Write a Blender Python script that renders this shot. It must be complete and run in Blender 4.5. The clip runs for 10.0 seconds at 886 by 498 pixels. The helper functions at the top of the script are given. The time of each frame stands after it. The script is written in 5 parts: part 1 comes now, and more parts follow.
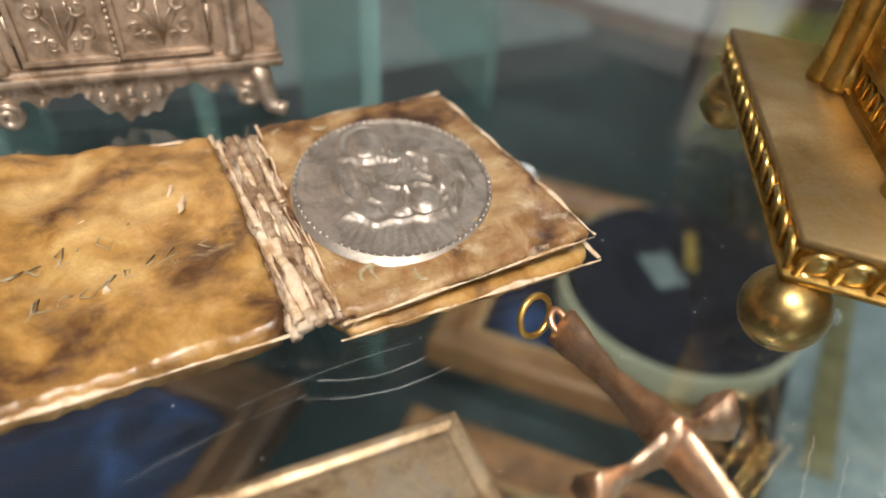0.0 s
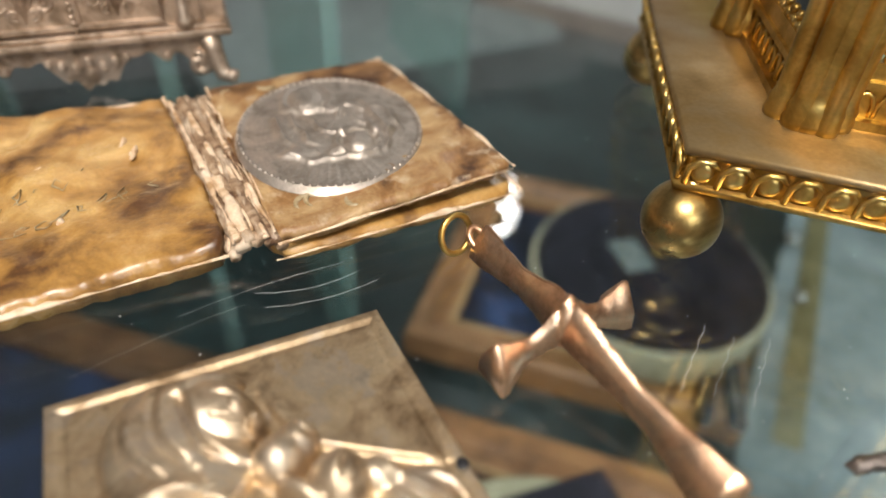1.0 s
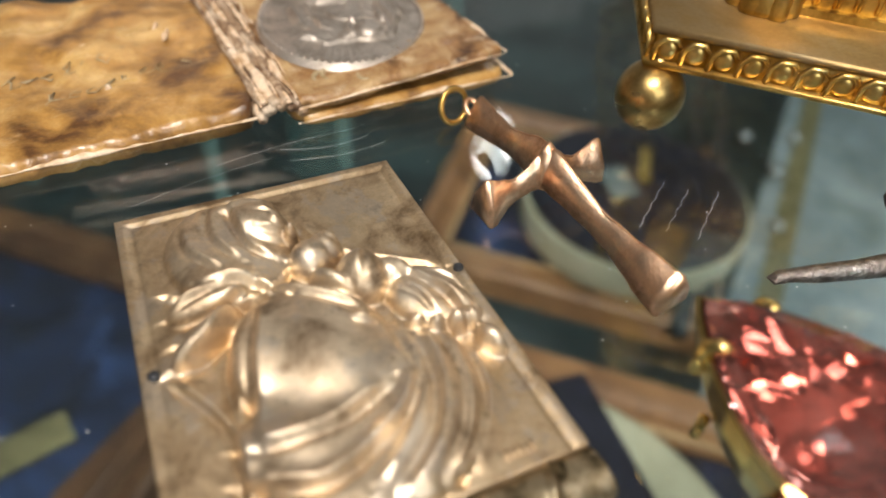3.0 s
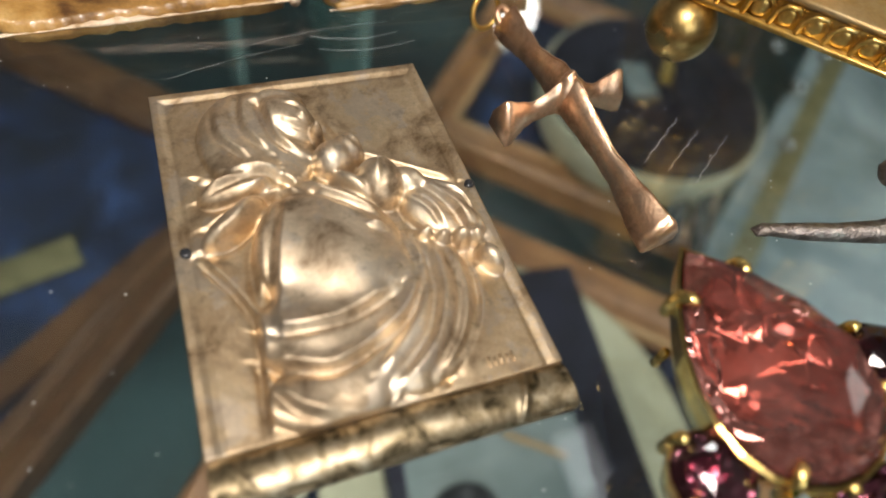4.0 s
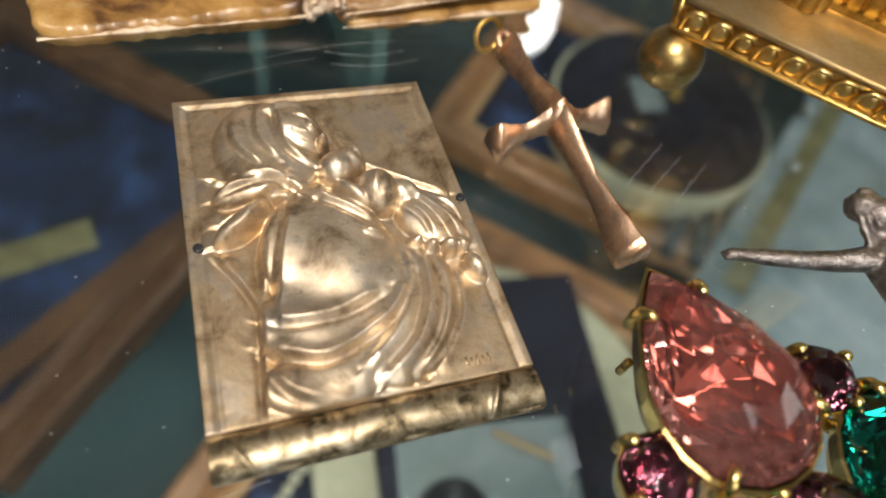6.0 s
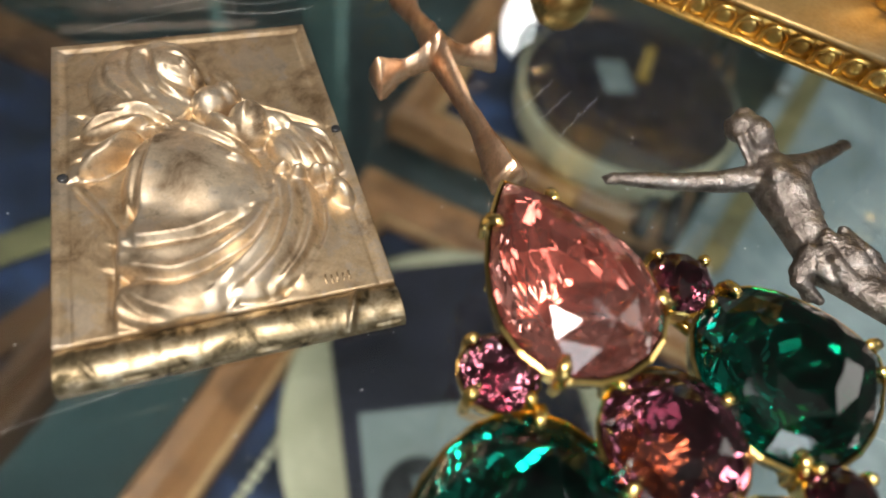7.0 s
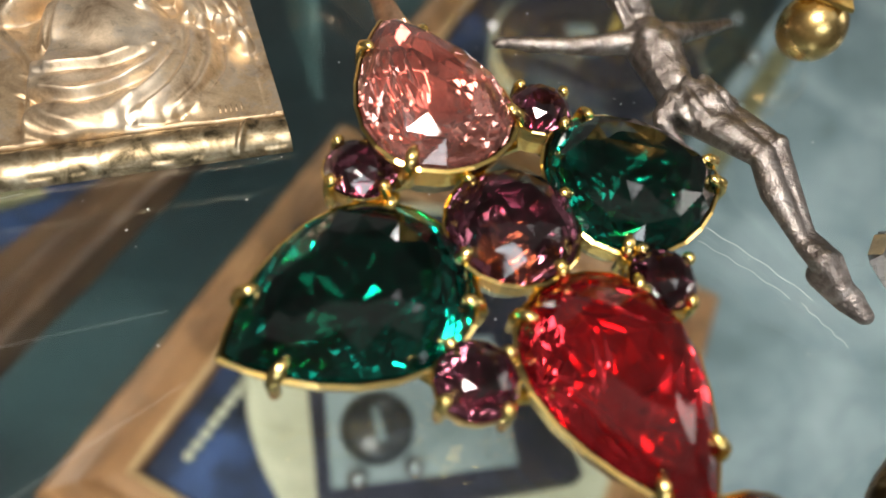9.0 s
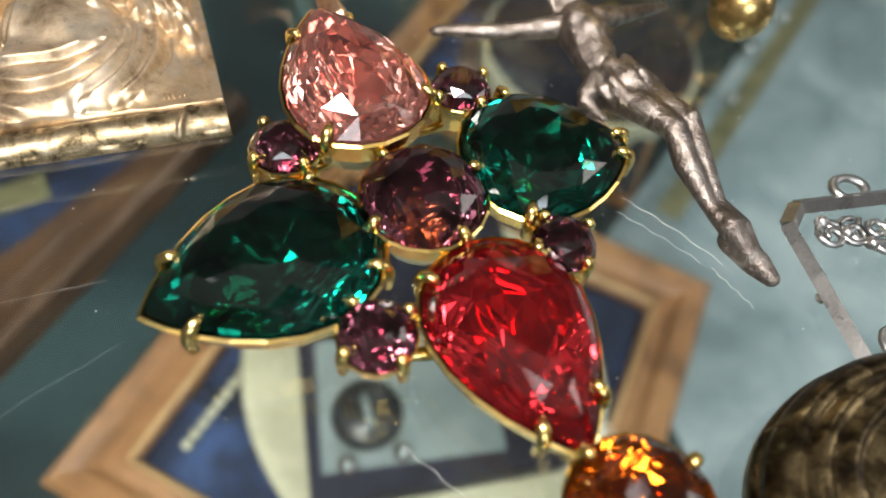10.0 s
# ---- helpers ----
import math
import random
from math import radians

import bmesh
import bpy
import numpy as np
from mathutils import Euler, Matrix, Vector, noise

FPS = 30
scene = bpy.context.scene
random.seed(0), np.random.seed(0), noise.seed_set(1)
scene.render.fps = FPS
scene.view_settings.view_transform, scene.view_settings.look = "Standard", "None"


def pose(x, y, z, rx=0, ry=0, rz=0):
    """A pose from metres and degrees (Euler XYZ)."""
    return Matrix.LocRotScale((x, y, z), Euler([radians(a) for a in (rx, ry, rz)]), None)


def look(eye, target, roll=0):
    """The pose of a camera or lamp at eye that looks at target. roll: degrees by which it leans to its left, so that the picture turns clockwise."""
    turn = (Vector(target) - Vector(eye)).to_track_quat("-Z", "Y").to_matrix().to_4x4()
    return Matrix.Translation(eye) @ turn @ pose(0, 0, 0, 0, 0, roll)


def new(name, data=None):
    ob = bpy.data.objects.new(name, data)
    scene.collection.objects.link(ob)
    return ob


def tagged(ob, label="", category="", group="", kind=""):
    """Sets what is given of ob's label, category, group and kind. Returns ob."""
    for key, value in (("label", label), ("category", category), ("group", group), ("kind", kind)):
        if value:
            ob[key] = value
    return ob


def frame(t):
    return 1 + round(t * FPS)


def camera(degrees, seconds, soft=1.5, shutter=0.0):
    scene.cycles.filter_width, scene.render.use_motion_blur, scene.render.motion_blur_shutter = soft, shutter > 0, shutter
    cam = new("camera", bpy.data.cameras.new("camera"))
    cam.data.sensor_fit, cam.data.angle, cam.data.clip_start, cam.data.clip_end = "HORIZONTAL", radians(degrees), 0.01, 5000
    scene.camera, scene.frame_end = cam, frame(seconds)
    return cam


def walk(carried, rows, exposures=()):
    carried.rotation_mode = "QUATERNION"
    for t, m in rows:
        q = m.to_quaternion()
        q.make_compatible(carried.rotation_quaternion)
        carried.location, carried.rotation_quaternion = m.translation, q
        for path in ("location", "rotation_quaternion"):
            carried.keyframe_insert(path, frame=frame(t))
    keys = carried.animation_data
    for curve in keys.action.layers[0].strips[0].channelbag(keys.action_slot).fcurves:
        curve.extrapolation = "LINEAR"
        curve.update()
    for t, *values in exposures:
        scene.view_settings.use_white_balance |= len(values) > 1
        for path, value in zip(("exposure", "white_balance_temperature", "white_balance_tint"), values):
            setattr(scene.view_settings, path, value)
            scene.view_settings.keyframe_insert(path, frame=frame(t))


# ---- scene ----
cam = camera(68.1, 10.0, soft=1.8)
PATH = [
    (0, (-0.00236, -0.01139, 0.06327), (0.00409, 0.00205, 0.04994), 4.2),
    (0.5, (-0.00292, -0.01854, 0.06206), (0.00350, -0.00486, 0.04896), 2.8),
    (1, (0.00010, -0.02786, 0.05936), (0.00693, -0.01420, 0.04644), 2.8),
    (1.5, (0.00415, -0.03476, 0.05853), (0.01125, -0.02119, 0.04567), 2.5),
    (2, (0.00503, -0.03793, 0.05531), (0.01233, -0.02446, 0.04244), 2.5),
    (2.5, (-0.00089, -0.04316, 0.05581), (0.00640, -0.02983, 0.04279), 2.5),
    (3, (-0.00882, -0.04498, 0.05948), (-0.00218, -0.03242, 0.04540), 4.4),
    (3.2, (-0.00978, -0.04488, 0.06230), (-0.00323, -0.03297, 0.04763), 6.1),
    (4.3, (-0.01142, -0.04213, 0.07047), (-0.00583, -0.03310, 0.05352), 17.2),
    (4.5, (-0.01431, -0.04089, 0.07336), (-0.00855, -0.03200, 0.05639), 19.2),
    (5, (-0.01389, -0.03972, 0.07889), (-0.00853, -0.03115, 0.06163), 18.9),
    (6.3, (-0.00639, -0.05017, 0.07382), (-0.00091, -0.04048, 0.05721), 16.0),
    (6.5, (-0.00306, -0.05249, 0.07344), (0.00230, -0.04284, 0.05677), 15.2),
    (7, (0.00523, -0.06165, 0.07200), (0.01052, -0.05179, 0.05541), 13.2),
    (7.5, (0.00832, -0.06887, 0.07092), (0.01361, -0.05904, 0.05432), 12.7),
    (8, (0.01156, -0.07790, 0.06938), (0.01682, -0.06811, 0.05276), 13.1),
    (8.5, (0.01215, -0.08412, 0.06783), (0.01737, -0.07425, 0.05124), 12.6),
    (9, (0.01401, -0.08863, 0.06845), (0.01925, -0.07874, 0.05188), 12.9),
    (9.5, (0.02050, -0.09530, 0.07030), (0.02537, -0.08522, 0.05372), 10.5),
    (10, (0.02384, -0.09818, 0.07220), (0.02853, -0.08809, 0.05558), 9.4),
]
walk(cam, [(t, look(e, g, r)) for t, e, g, r in PATH], [(0.0, 0.08), (3.0, 0.0), (4.5, -0.2), (5.0, -0.2), (7.0, -0.08), (8.0, 0.03), (9.5, 0.30), (10.0, 0.34)])
cam.data.dof.use_dof = True
cam.data.dof.focus_distance = 0.087
cam.data.dof.aperture_fstop = 12.0

# ---- light: one lamp mirrored in the shelf; unseen lights and a closed room added ----
world = bpy.data.worlds.new("world")
scene.world = world
world.use_nodes = True
world.node_tree.nodes["Background"].inputs[0].default_value = (0.9, 0.95, 1.0, 1)
world.node_tree.nodes["Background"].inputs[1].default_value = 0.3


def area_lamp(name, eye, target, sx, sy, power, colour):
    data = bpy.data.lights.new(name, "AREA")
    data.shape, data.size, data.size_y = "RECTANGLE", sx, sy
    data.energy, data.color = power, colour
    ob = new(name, data)
    ob.matrix_world = look(eye, target)
    return ob


# assumed key light, hung low so the lower level falls off darker
area_lamp("key_light", (-0.07, -0.12, 0.33), (0.03, 0.0, 0.0), 0.10, 0.06, 1.85, (1.0, 0.92, 0.84))
# unseen ambient fill, kept to the near half so the glass mirrors no veil
area_lamp("ceiling_fill", (0.0, -0.7, 1.49), (0.0, -0.7, 0.0), 3.0, 1.5, 2.5, (1.0, 0.96, 0.90))
# two unseen strips, added to put glints into stones and metal
for x, y in ((-0.55, -0.55), (0.65, -0.35)):
    area_lamp("glint_strip", (x, y, 1.46), (x, y, 0.0), 0.10, 1.2, 1.1, (0.97, 0.98, 1.0))
# unseen fill from the front, added to brighten upright faces and facets
area_lamp("front_fill", (-0.2, -1.45, 0.75), (0.0, 0.0, 0.0), 0.75, 0.5, 9.0, (0.88, 0.95, 1.0))
area_lamp("shop_lamp", (0.412, 0.622, 0.50), (0.03, 0.02, 0.0), 0.05, 0.09, 0.32, (1.0, 0.97, 0.94)).data.shape = "ELLIPSE"
# unseen fill from the right, added for more facet contrast
area_lamp("side_fill", (1.45, -0.35, 0.7), (0.0, 0.0, 0.0), 0.45, 0.6, 2.6, (1.0, 0.95, 0.90))
scene.view_settings.exposure = 0.0

# ---- helpers: meshes are written in centimetres ----
CM = 0.01


def thing(name, label, category, loc=(0, 0, 0), group="", kind=""):
    ob = new(name)
    ob.empty_display_size = 0.01
    ob.location = Vector(loc) * CM
    return tagged(ob, label, category, group, kind)


def part(name, bm, mat, parent=None, label="", smooth=True, keep=False):
    """Links a bmesh in world centimetres as one mesh object under parent."""
    off = Vector((0, 0, 0))
    up = parent
    while up is not None:
        off += up.location
        up = up.parent
    if not keep:
        bmesh.ops.recalc_face_normals(bm, faces=bm.faces)
    for v in bm.verts:
        v.co = v.co * CM - off
    me = bpy.data.meshes.new(name)
    bm.to_mesh(me)
    bm.free()
    for p in me.polygons:
        p.use_smooth = smooth
    me.materials.append(mat)
    ob = new(name, me)
    if parent is not None:
        ob.parent = parent
    if label:
        ob["label"] = label
    return ob


def box(bm, lo, hi, m=None, bevel=0.0, seg=2):
    r = bmesh.ops.create_cube(bm, size=1.0)
    vs = r["verts"]
    lo, hi = Vector(lo), Vector(hi)
    for v in vs:
        v.co = Vector([(lo[i] + hi[i]) / 2 + v.co[i] * (hi[i] - lo[i]) for i in range(3)])
    if bevel:
        es = list({e for v in vs for e in v.link_edges})
        out = bmesh.ops.bevel(bm, geom=es, offset=bevel, segments=seg, affect="EDGES", profile=0.6)
        vs = list({v for f in out["faces"] for v in f.verts} | {v for v in vs if v.is_valid})
    if m is not None:
        for v in vs:
            v.co = m @ v.co
    return vs


def ball(bm, c, r, seg=24, rings=14, m=None):
    vs = bmesh.ops.create_uvsphere(bm, u_segments=seg, v_segments=rings, radius=1.0)["verts"]
    r = (r, r, r) if isinstance(r, (int, float)) else r
    for v in vs:
        v.co = Vector((v.co.x * r[0], v.co.y * r[1], v.co.z * r[2]))
        if m is not None:
            v.co = m @ v.co
        v.co += Vector(c)
    return vs


def tube(bm, pts, rad, sides=8, close=False, flat=1.0):
    """A round bar along pts; rad is a number or one for each point."""
    pts = [Vector(p) for p in pts]
    n = len(pts)
    rads = [rad] * n if isinstance(rad, (int, float)) else list(rad)
    rings = []
    side = None
    for i, p in enumerate(pts):
        a = pts[(i - 1) % n] if (close or i) else pts[0]
        b = pts[(i + 1) % n] if (close or i < n - 1) else pts[-1]
        d = (b - a).normalized() if (b - a).length > 1e-9 else Vector((0, 0, 1))
        if side is None:
            side = d.cross(Vector((0, 0, 1)))
            if side.length < 1e-3:
                side = d.cross(Vector((0, 1, 0)))
        side = (side - d * side.dot(d)).normalized()
        up = side.cross(d)
        rings.append([bm.verts.new(p + (side * math.cos(k * math.tau / sides) + up * math.sin(k * math.tau / sides) * flat) * rads[i]) for k in range(sides)])
    m = n if close else n - 1
    for i in range(m):
        a, b = rings[i], rings[(i + 1) % n]
        for k in range(sides):
            bm.faces.new((a[k], a[(k + 1) % sides], b[(k + 1) % sides], b[k]))
    if not close:
        bm.faces.new(rings[0])
        bm.faces.new(rings[-1])


def lathe(bm, profile, c=(0, 0, 0), seg=48, sx=1.0, sy=1.0, turn=0.0):
    """A turned body from (radius, height) pairs, closed at both ends."""
    rows = []
    for r, z in profile:
        row = []
        for k in range(seg):
            a = k * math.tau / seg
            x, y = r * math.cos(a) * sx, r * math.sin(a) * sy
            row.append(bm.verts.new((c[0] + x * math.cos(turn) - y * math.sin(turn), c[1] + x * math.sin(turn) + y * math.cos(turn), c[2] + z)))
        rows.append(row)
    for a, b in zip(rows, rows[1:]):
        for k in range(seg):
            bm.faces.new((a[k], a[(k + 1) % seg], b[(k + 1) % seg], b[k]))
    bm.faces.new(rows[0])
    bm.faces.new(rows[-1])


def prism(bm, outline, z0, z1, bevel=0.0):
    """A flat plate with the given outline, its upper edge eased by bevel."""
    cx = sum(p[0] for p in outline) / len(outline)
    cy = sum(p[1] for p in outline) / len(outline)
    rows = [(1.0, z0), (1.0, z1 - bevel)]
    if bevel:
        rows += [("in", z1)]
    layers = []
    for s, z in rows:
        row = []
        for x, y in outline:
            d = math.hypot(x - cx, y - cy) or 1
            f = 1.0 if s != "in" else (d - bevel) / d
            row.append(bm.verts.new((cx + (x - cx) * f, cy + (y - cy) * f, z)))
        layers.append(row)
    n = len(outline)
    for a, b in zip(layers, layers[1:]):
        for k in range(n):
            bm.faces.new((a[k], a[(k + 1) % n], b[(k + 1) % n], b[k]))
    bm.faces.new(layers[0])
    bm.faces.new(layers[-1])


def sheet(bm, fn, nx, ny, close_z=None):
    """A grid over the unit square by fn(u, v); with close_z also its skirt and underside."""
    g = [[bm.verts.new(fn(i / nx, j / ny)) for i in range(nx + 1)] for j in range(ny + 1)]
    for j in range(ny):
        for i in range(nx):
            bm.faces.new((g[j][i], g[j][i + 1], g[j + 1][i + 1], g[j + 1][i]))
    if close_z is not None:
        rim = [g[0][i] for i in range(nx)] + [g[j][nx] for j in range(ny)] + [g[ny][i] for i in range(nx, 0, -1)] + [g[j][0] for j in range(ny, 0, -1)]
        low = [bm.verts.new((v.co.x, v.co.y, close_z)) for v in rim]
        n = len(rim)
        for k in range(n):
            bm.faces.new((rim[k], low[k], low[(k + 1) % n], rim[(k + 1) % n]))
        bm.faces.new(low)


def bm_new():
    return bmesh.new()


def smoothstep(a, b, x):
    t = min(1, max(0, (x - a) / (b - a)))
    return t * t * (3 - 2 * t)


def spiral(c, r0, r1, a0, turns, n=18):
    """Points of a flat spiral about c in the plane (x, y) of its own."""
    return [(c[0] + (r0 + (r1 - r0) * i / n) * math.cos(a0 + turns * math.tau * i / n), c[1] + (r0 + (r1 - r0) * i / n) * math.sin(a0 + turns * math.tau * i / n)) for i in range(n + 1)]


# ---- materials ----
def material(name, colours, rough=(0.3, 0.5), metal=0.0, scale=200.0, fine=2500.0, bump=0.15, low=0.35, high=0.65, coat=0.0, spread=0.5, sheen=0.0):
    """Two or three colours mixed by a coarse noise, a finer grain in gloss and relief."""
    mat = bpy.data.materials.new(name)
    mat.use_nodes = True
    nt = mat.node_tree
    bsdf = nt.nodes["Principled BSDF"]
    link = nt.links.new
    tc = nt.nodes.new("ShaderNodeTexCoord")
    n1 = nt.nodes.new("ShaderNodeTexNoise")
    n1.inputs["Scale"].default_value, n1.inputs["Detail"].default_value, n1.inputs["Roughness"].default_value = scale, 6, 0.6
    n1.inputs["Distortion"].default_value = spread
    n2 = nt.nodes.new("ShaderNodeTexNoise")
    n2.inputs["Scale"].default_value, n2.inputs["Detail"].default_value = fine, 4
    link(tc.outputs["Object"], n1.inputs["Vector"])
    link(tc.outputs["Object"], n2.inputs["Vector"])
    ramp = nt.nodes.new("ShaderNodeValToRGB")
    el = ramp.color_ramp.elements
    el[0].position, el[0].color = low, (*colours[0], 1)
    el[1].position, el[1].color = high, (*colours[-1], 1)
    if len(colours) == 3:
        e = el.new((low + high) / 2)
        e.color = (*colours[1], 1)
    link(n1.outputs["Fac"], ramp.inputs["Fac"])
    grain = nt.nodes.new("ShaderNodeMix")
    grain.data_type, grain.blend_type = "RGBA", "MULTIPLY"
    grain.inputs[0].default_value = 0.35
    link(ramp.outputs["Color"], grain.inputs[6])
    link(n2.outputs["Fac"], grain.inputs[7])
    gain = nt.nodes.new("ShaderNodeMix")
    gain.data_type, gain.blend_type = "RGBA", "MULTIPLY"
    gain.inputs[0].default_value = 1.0
    gain.inputs[7].default_value = (1.2, 1.2, 1.2, 1)
    link(grain.outputs[2], gain.inputs[6])
    link(gain.outputs[2], bsdf.inputs["Base Color"])
    mr = nt.nodes.new("ShaderNodeMapRange")
    mr.inputs[1].default_value, mr.inputs[2].default_value = 0.3, 0.7
    mr.inputs[3].default_value, mr.inputs[4].default_value = rough[1], rough[0]
    link(n1.outputs["Fac"], mr.inputs[0])
    link(mr.outputs[0], bsdf.inputs["Roughness"])
    bsdf.inputs["Metallic"].default_value = metal
    bsdf.inputs["Coat Weight"].default_value = coat
    bsdf.inputs["Coat Roughness"].default_value = 0.2
    bsdf.inputs["Sheen Weight"].default_value = sheen
    if bump:
        add = nt.nodes.new("ShaderNodeMath")
        add.operation = "MULTIPLY_ADD"
        add.inputs[1].default_value = 0.35
        link(n2.outputs["Fac"], add.inputs[0])
        link(n1.outputs["Fac"], add.inputs[2])
        b = nt.nodes.new("ShaderNodeBump")
        b.inputs["Strength"].default_value, b.inputs["Distance"].default_value = bump, 0.0006
        link(add.outputs[0], b.inputs["Height"])
        link(b.outputs["Normal"], bsdf.inputs["Normal"])
    return mat


def glass(name, colour, rough=0.0, ior=1.5):
    mat = bpy.data.materials.new(name)
    mat.use_nodes = True
    bsdf = mat.node_tree.nodes["Principled BSDF"]
    bsdf.inputs["Base Color"].default_value = (*colour, 1)
    bsdf.inputs["Transmission Weight"].default_value = 1.0
    bsdf.inputs["Roughness"].default_value = rough
    bsdf.inputs["IOR"].default_value = ior
    return mat


GILT = material("gilt_brass", [(0.42, 0.25, 0.06), (0.70, 0.46, 0.13), (0.84, 0.60, 0.22)], (0.28, 0.44), 1.0, 160, 1800, 0.08)
BALL = material("polished_brass", [(0.40, 0.26, 0.09), (0.66, 0.46, 0.18), (0.76, 0.57, 0.26)], (0.20, 0.36), 1.0, 120, 1800, 0.10)
GILT_DUSTY = material("dusty_gilt", [(0.21, 0.13, 0.045), (0.32, 0.21, 0.085), (0.38, 0.28, 0.15)], (0.36, 0.54), 0.85, 75, 1500, 0.10, 0.3, 0.68, 0.0, 0.3)
GOLD = material("setting_gold", [(0.80, 0.55, 0.16), (0.95, 0.74, 0.30)], (0.12, 0.25), 1.0, 300, 2500, 0.04)
FOIL = material("foil", [(0.82, 0.80, 0.77), (0.92, 0.90, 0.88)], (0.03, 0.08), 1.0, 400, 2500, 0.0)
BRONZE = material("cast_bronze", [(0.56, 0.31, 0.18), (0.82, 0.53, 0.34), (0.92, 0.66, 0.46)], (0.30, 0.46), 1.0, 260, 2200, 0.22)
PLAQUE = material("silvered_brass", [(0.22, 0.155, 0.095), (0.61, 0.49, 0.35), (0.80, 0.67, 0.49)], (0.40, 0.58), 0.95, 170, 3200, 0.16, 0.32, 0.64)


def tint_low(mat, lo, hi, tone):
    """Multiplies the colour by tone below height lo, fading to the plain colour above hi, with a little noise."""
    nt = mat.node_tree
    b = nt.nodes["Principled BSDF"]
    src = b.inputs["Base Color"].links[0].from_socket
    tc = nt.nodes.new("ShaderNodeTexCoord")
    sx = nt.nodes.new("ShaderNodeSeparateXYZ")
    nt.links.new(tc.outputs["Object"], sx.inputs[0])
    nz = nt.nodes.new("ShaderNodeTexNoise")
    nz.inputs["Scale"].default_value, nz.inputs["Detail"].default_value = 900, 5
    nt.links.new(tc.outputs["Object"], nz.inputs["Vector"])
    ad = nt.nodes.new("ShaderNodeMath")
    ad.operation = "MULTIPLY_ADD"
    ad.inputs[1].default_value = 0.0022
    nt.links.new(nz.outputs["Fac"], ad.inputs[0])
    nt.links.new(sx.outputs[2], ad.inputs[2])
    mr = nt.nodes.new("ShaderNodeMapRange")
    mr.inputs[1].default_value, mr.inputs[2].default_value = lo + 0.0011, hi + 0.0011
    nt.links.new(ad.outputs[0], mr.inputs[0])
    mx = nt.nodes.new("ShaderNodeMix")
    mx.data_type, mx.blend_type = "RGBA", "MIX"
    nt.links.new(mr.outputs[0], mx.inputs[0])
    dk = nt.nodes.new("ShaderNodeMix")
    dk.data_type, dk.blend_type = "RGBA", "MULTIPLY"
    dk.inputs[0].default_value = 1.0
    dk.inputs[7].default_value = (*tone, 1)
    nt.links.new(src, dk.inputs[6])
    nt.links.new(dk.outputs[2], mx.inputs[6])
    nt.links.new(src, mx.inputs[7])
    nt.links.new(mx.outputs[2], b.inputs["Base Color"])


def scuffed(mat, tone, scale, cut0, cut1, amount, stretch=(1, 1, 1)):
    """Rubbed flecks of a paler tone where a stretched noise runs high."""
    nt = mat.node_tree
    b = nt.nodes["Principled BSDF"]
    src = b.inputs["Base Color"].links[0].from_socket
    tc = nt.nodes.new("ShaderNodeTexCoord")
    mp = nt.nodes.new("ShaderNodeMapping")
    mp.inputs["Scale"].default_value = stretch
    nz = nt.nodes.new("ShaderNodeTexNoise")
    nz.inputs["Scale"].default_value, nz.inputs["Detail"].default_value, nz.inputs["Roughness"].default_value = scale, 8, 0.68
    nt.links.new(tc.outputs["Object"], mp.inputs["Vector"])
    nt.links.new(mp.outputs["Vector"], nz.inputs["Vector"])
    mr = nt.nodes.new("ShaderNodeMapRange")
    mr.inputs[1].default_value, mr.inputs[2].default_value, mr.inputs[4].default_value = cut0, cut1, amount
    nt.links.new(nz.outputs["Fac"], mr.inputs[0])
    mx = nt.nodes.new("ShaderNodeMix")
    mx.data_type = "RGBA"
    nt.links.new(mr.outputs[0], mx.inputs[0])
    nt.links.new(src, mx.inputs[6])
    mx.inputs[7].default_value = (*tone, 1)
    nt.links.new(mx.outputs[2], b.inputs["Base Color"])


tint_low(PLAQUE, 0.0020, 0.0052, (0.82, 0.75, 0.64))
PLAQUE_DARK = material("tarnished_roll", [(0.05, 0.04, 0.022), (0.27, 0.21, 0.125), (0.50, 0.42, 0.29)], (0.36, 0.58), 1.0, 330, 2600, 0.25, 0.36, 0.62)
PEWTER = material("dark_pewter", [(0.16, 0.135, 0.12), (0.27, 0.235, 0.215), (0.42, 0.385, 0.36)], (0.28, 0.48), 1.0, 380, 2400, 0.9)
BRONZE_DARK = material("dark_bronze", [(0.018, 0.013, 0.008), (0.08, 0.058, 0.028), (0.28, 0.21, 0.11)], (0.22, 0.4), 0.95, 330, 2600, 0.2, 0.36, 0.64)
SILVER_OLD = material("old_cast_silver", [(0.26, 0.19, 0.13), (0.50, 0.39, 0.30), (0.60, 0.49, 0.39)], (0.38, 0.56), 0.85, 240, 2600, 0.15)
MEDAL = material("medal_silver", [(0.36, 0.31, 0.26), (0.52, 0.46, 0.40), (0.62, 0.55, 0.48)], (0.42, 0.58), 0.9, 220, 2400, 0.10)
STEEL = material("grey_filigree", [(0.42, 0.42, 0.42), (0.66, 0.66, 0.66)], (0.25, 0.4), 1.0, 260, 2400, 0.08)
LEATHER = material("worn_leather", [(0.085, 0.034, 0.010), (0.40, 0.21, 0.055), (0.60, 0.39, 0.15)], (0.22, 0.46), 0.0, 92, 1900, 0.50, 0.36, 0.66, 0.3, 0.3)
LEATHER_DULL = material("dull_leather", [(0.055, 0.022, 0.008), (0.26, 0.13, 0.045), (0.46, 0.31, 0.15)], (0.30, 0.55), 0.0, 110, 2100, 0.70, 0.37, 0.64, 0.15, 0.5)
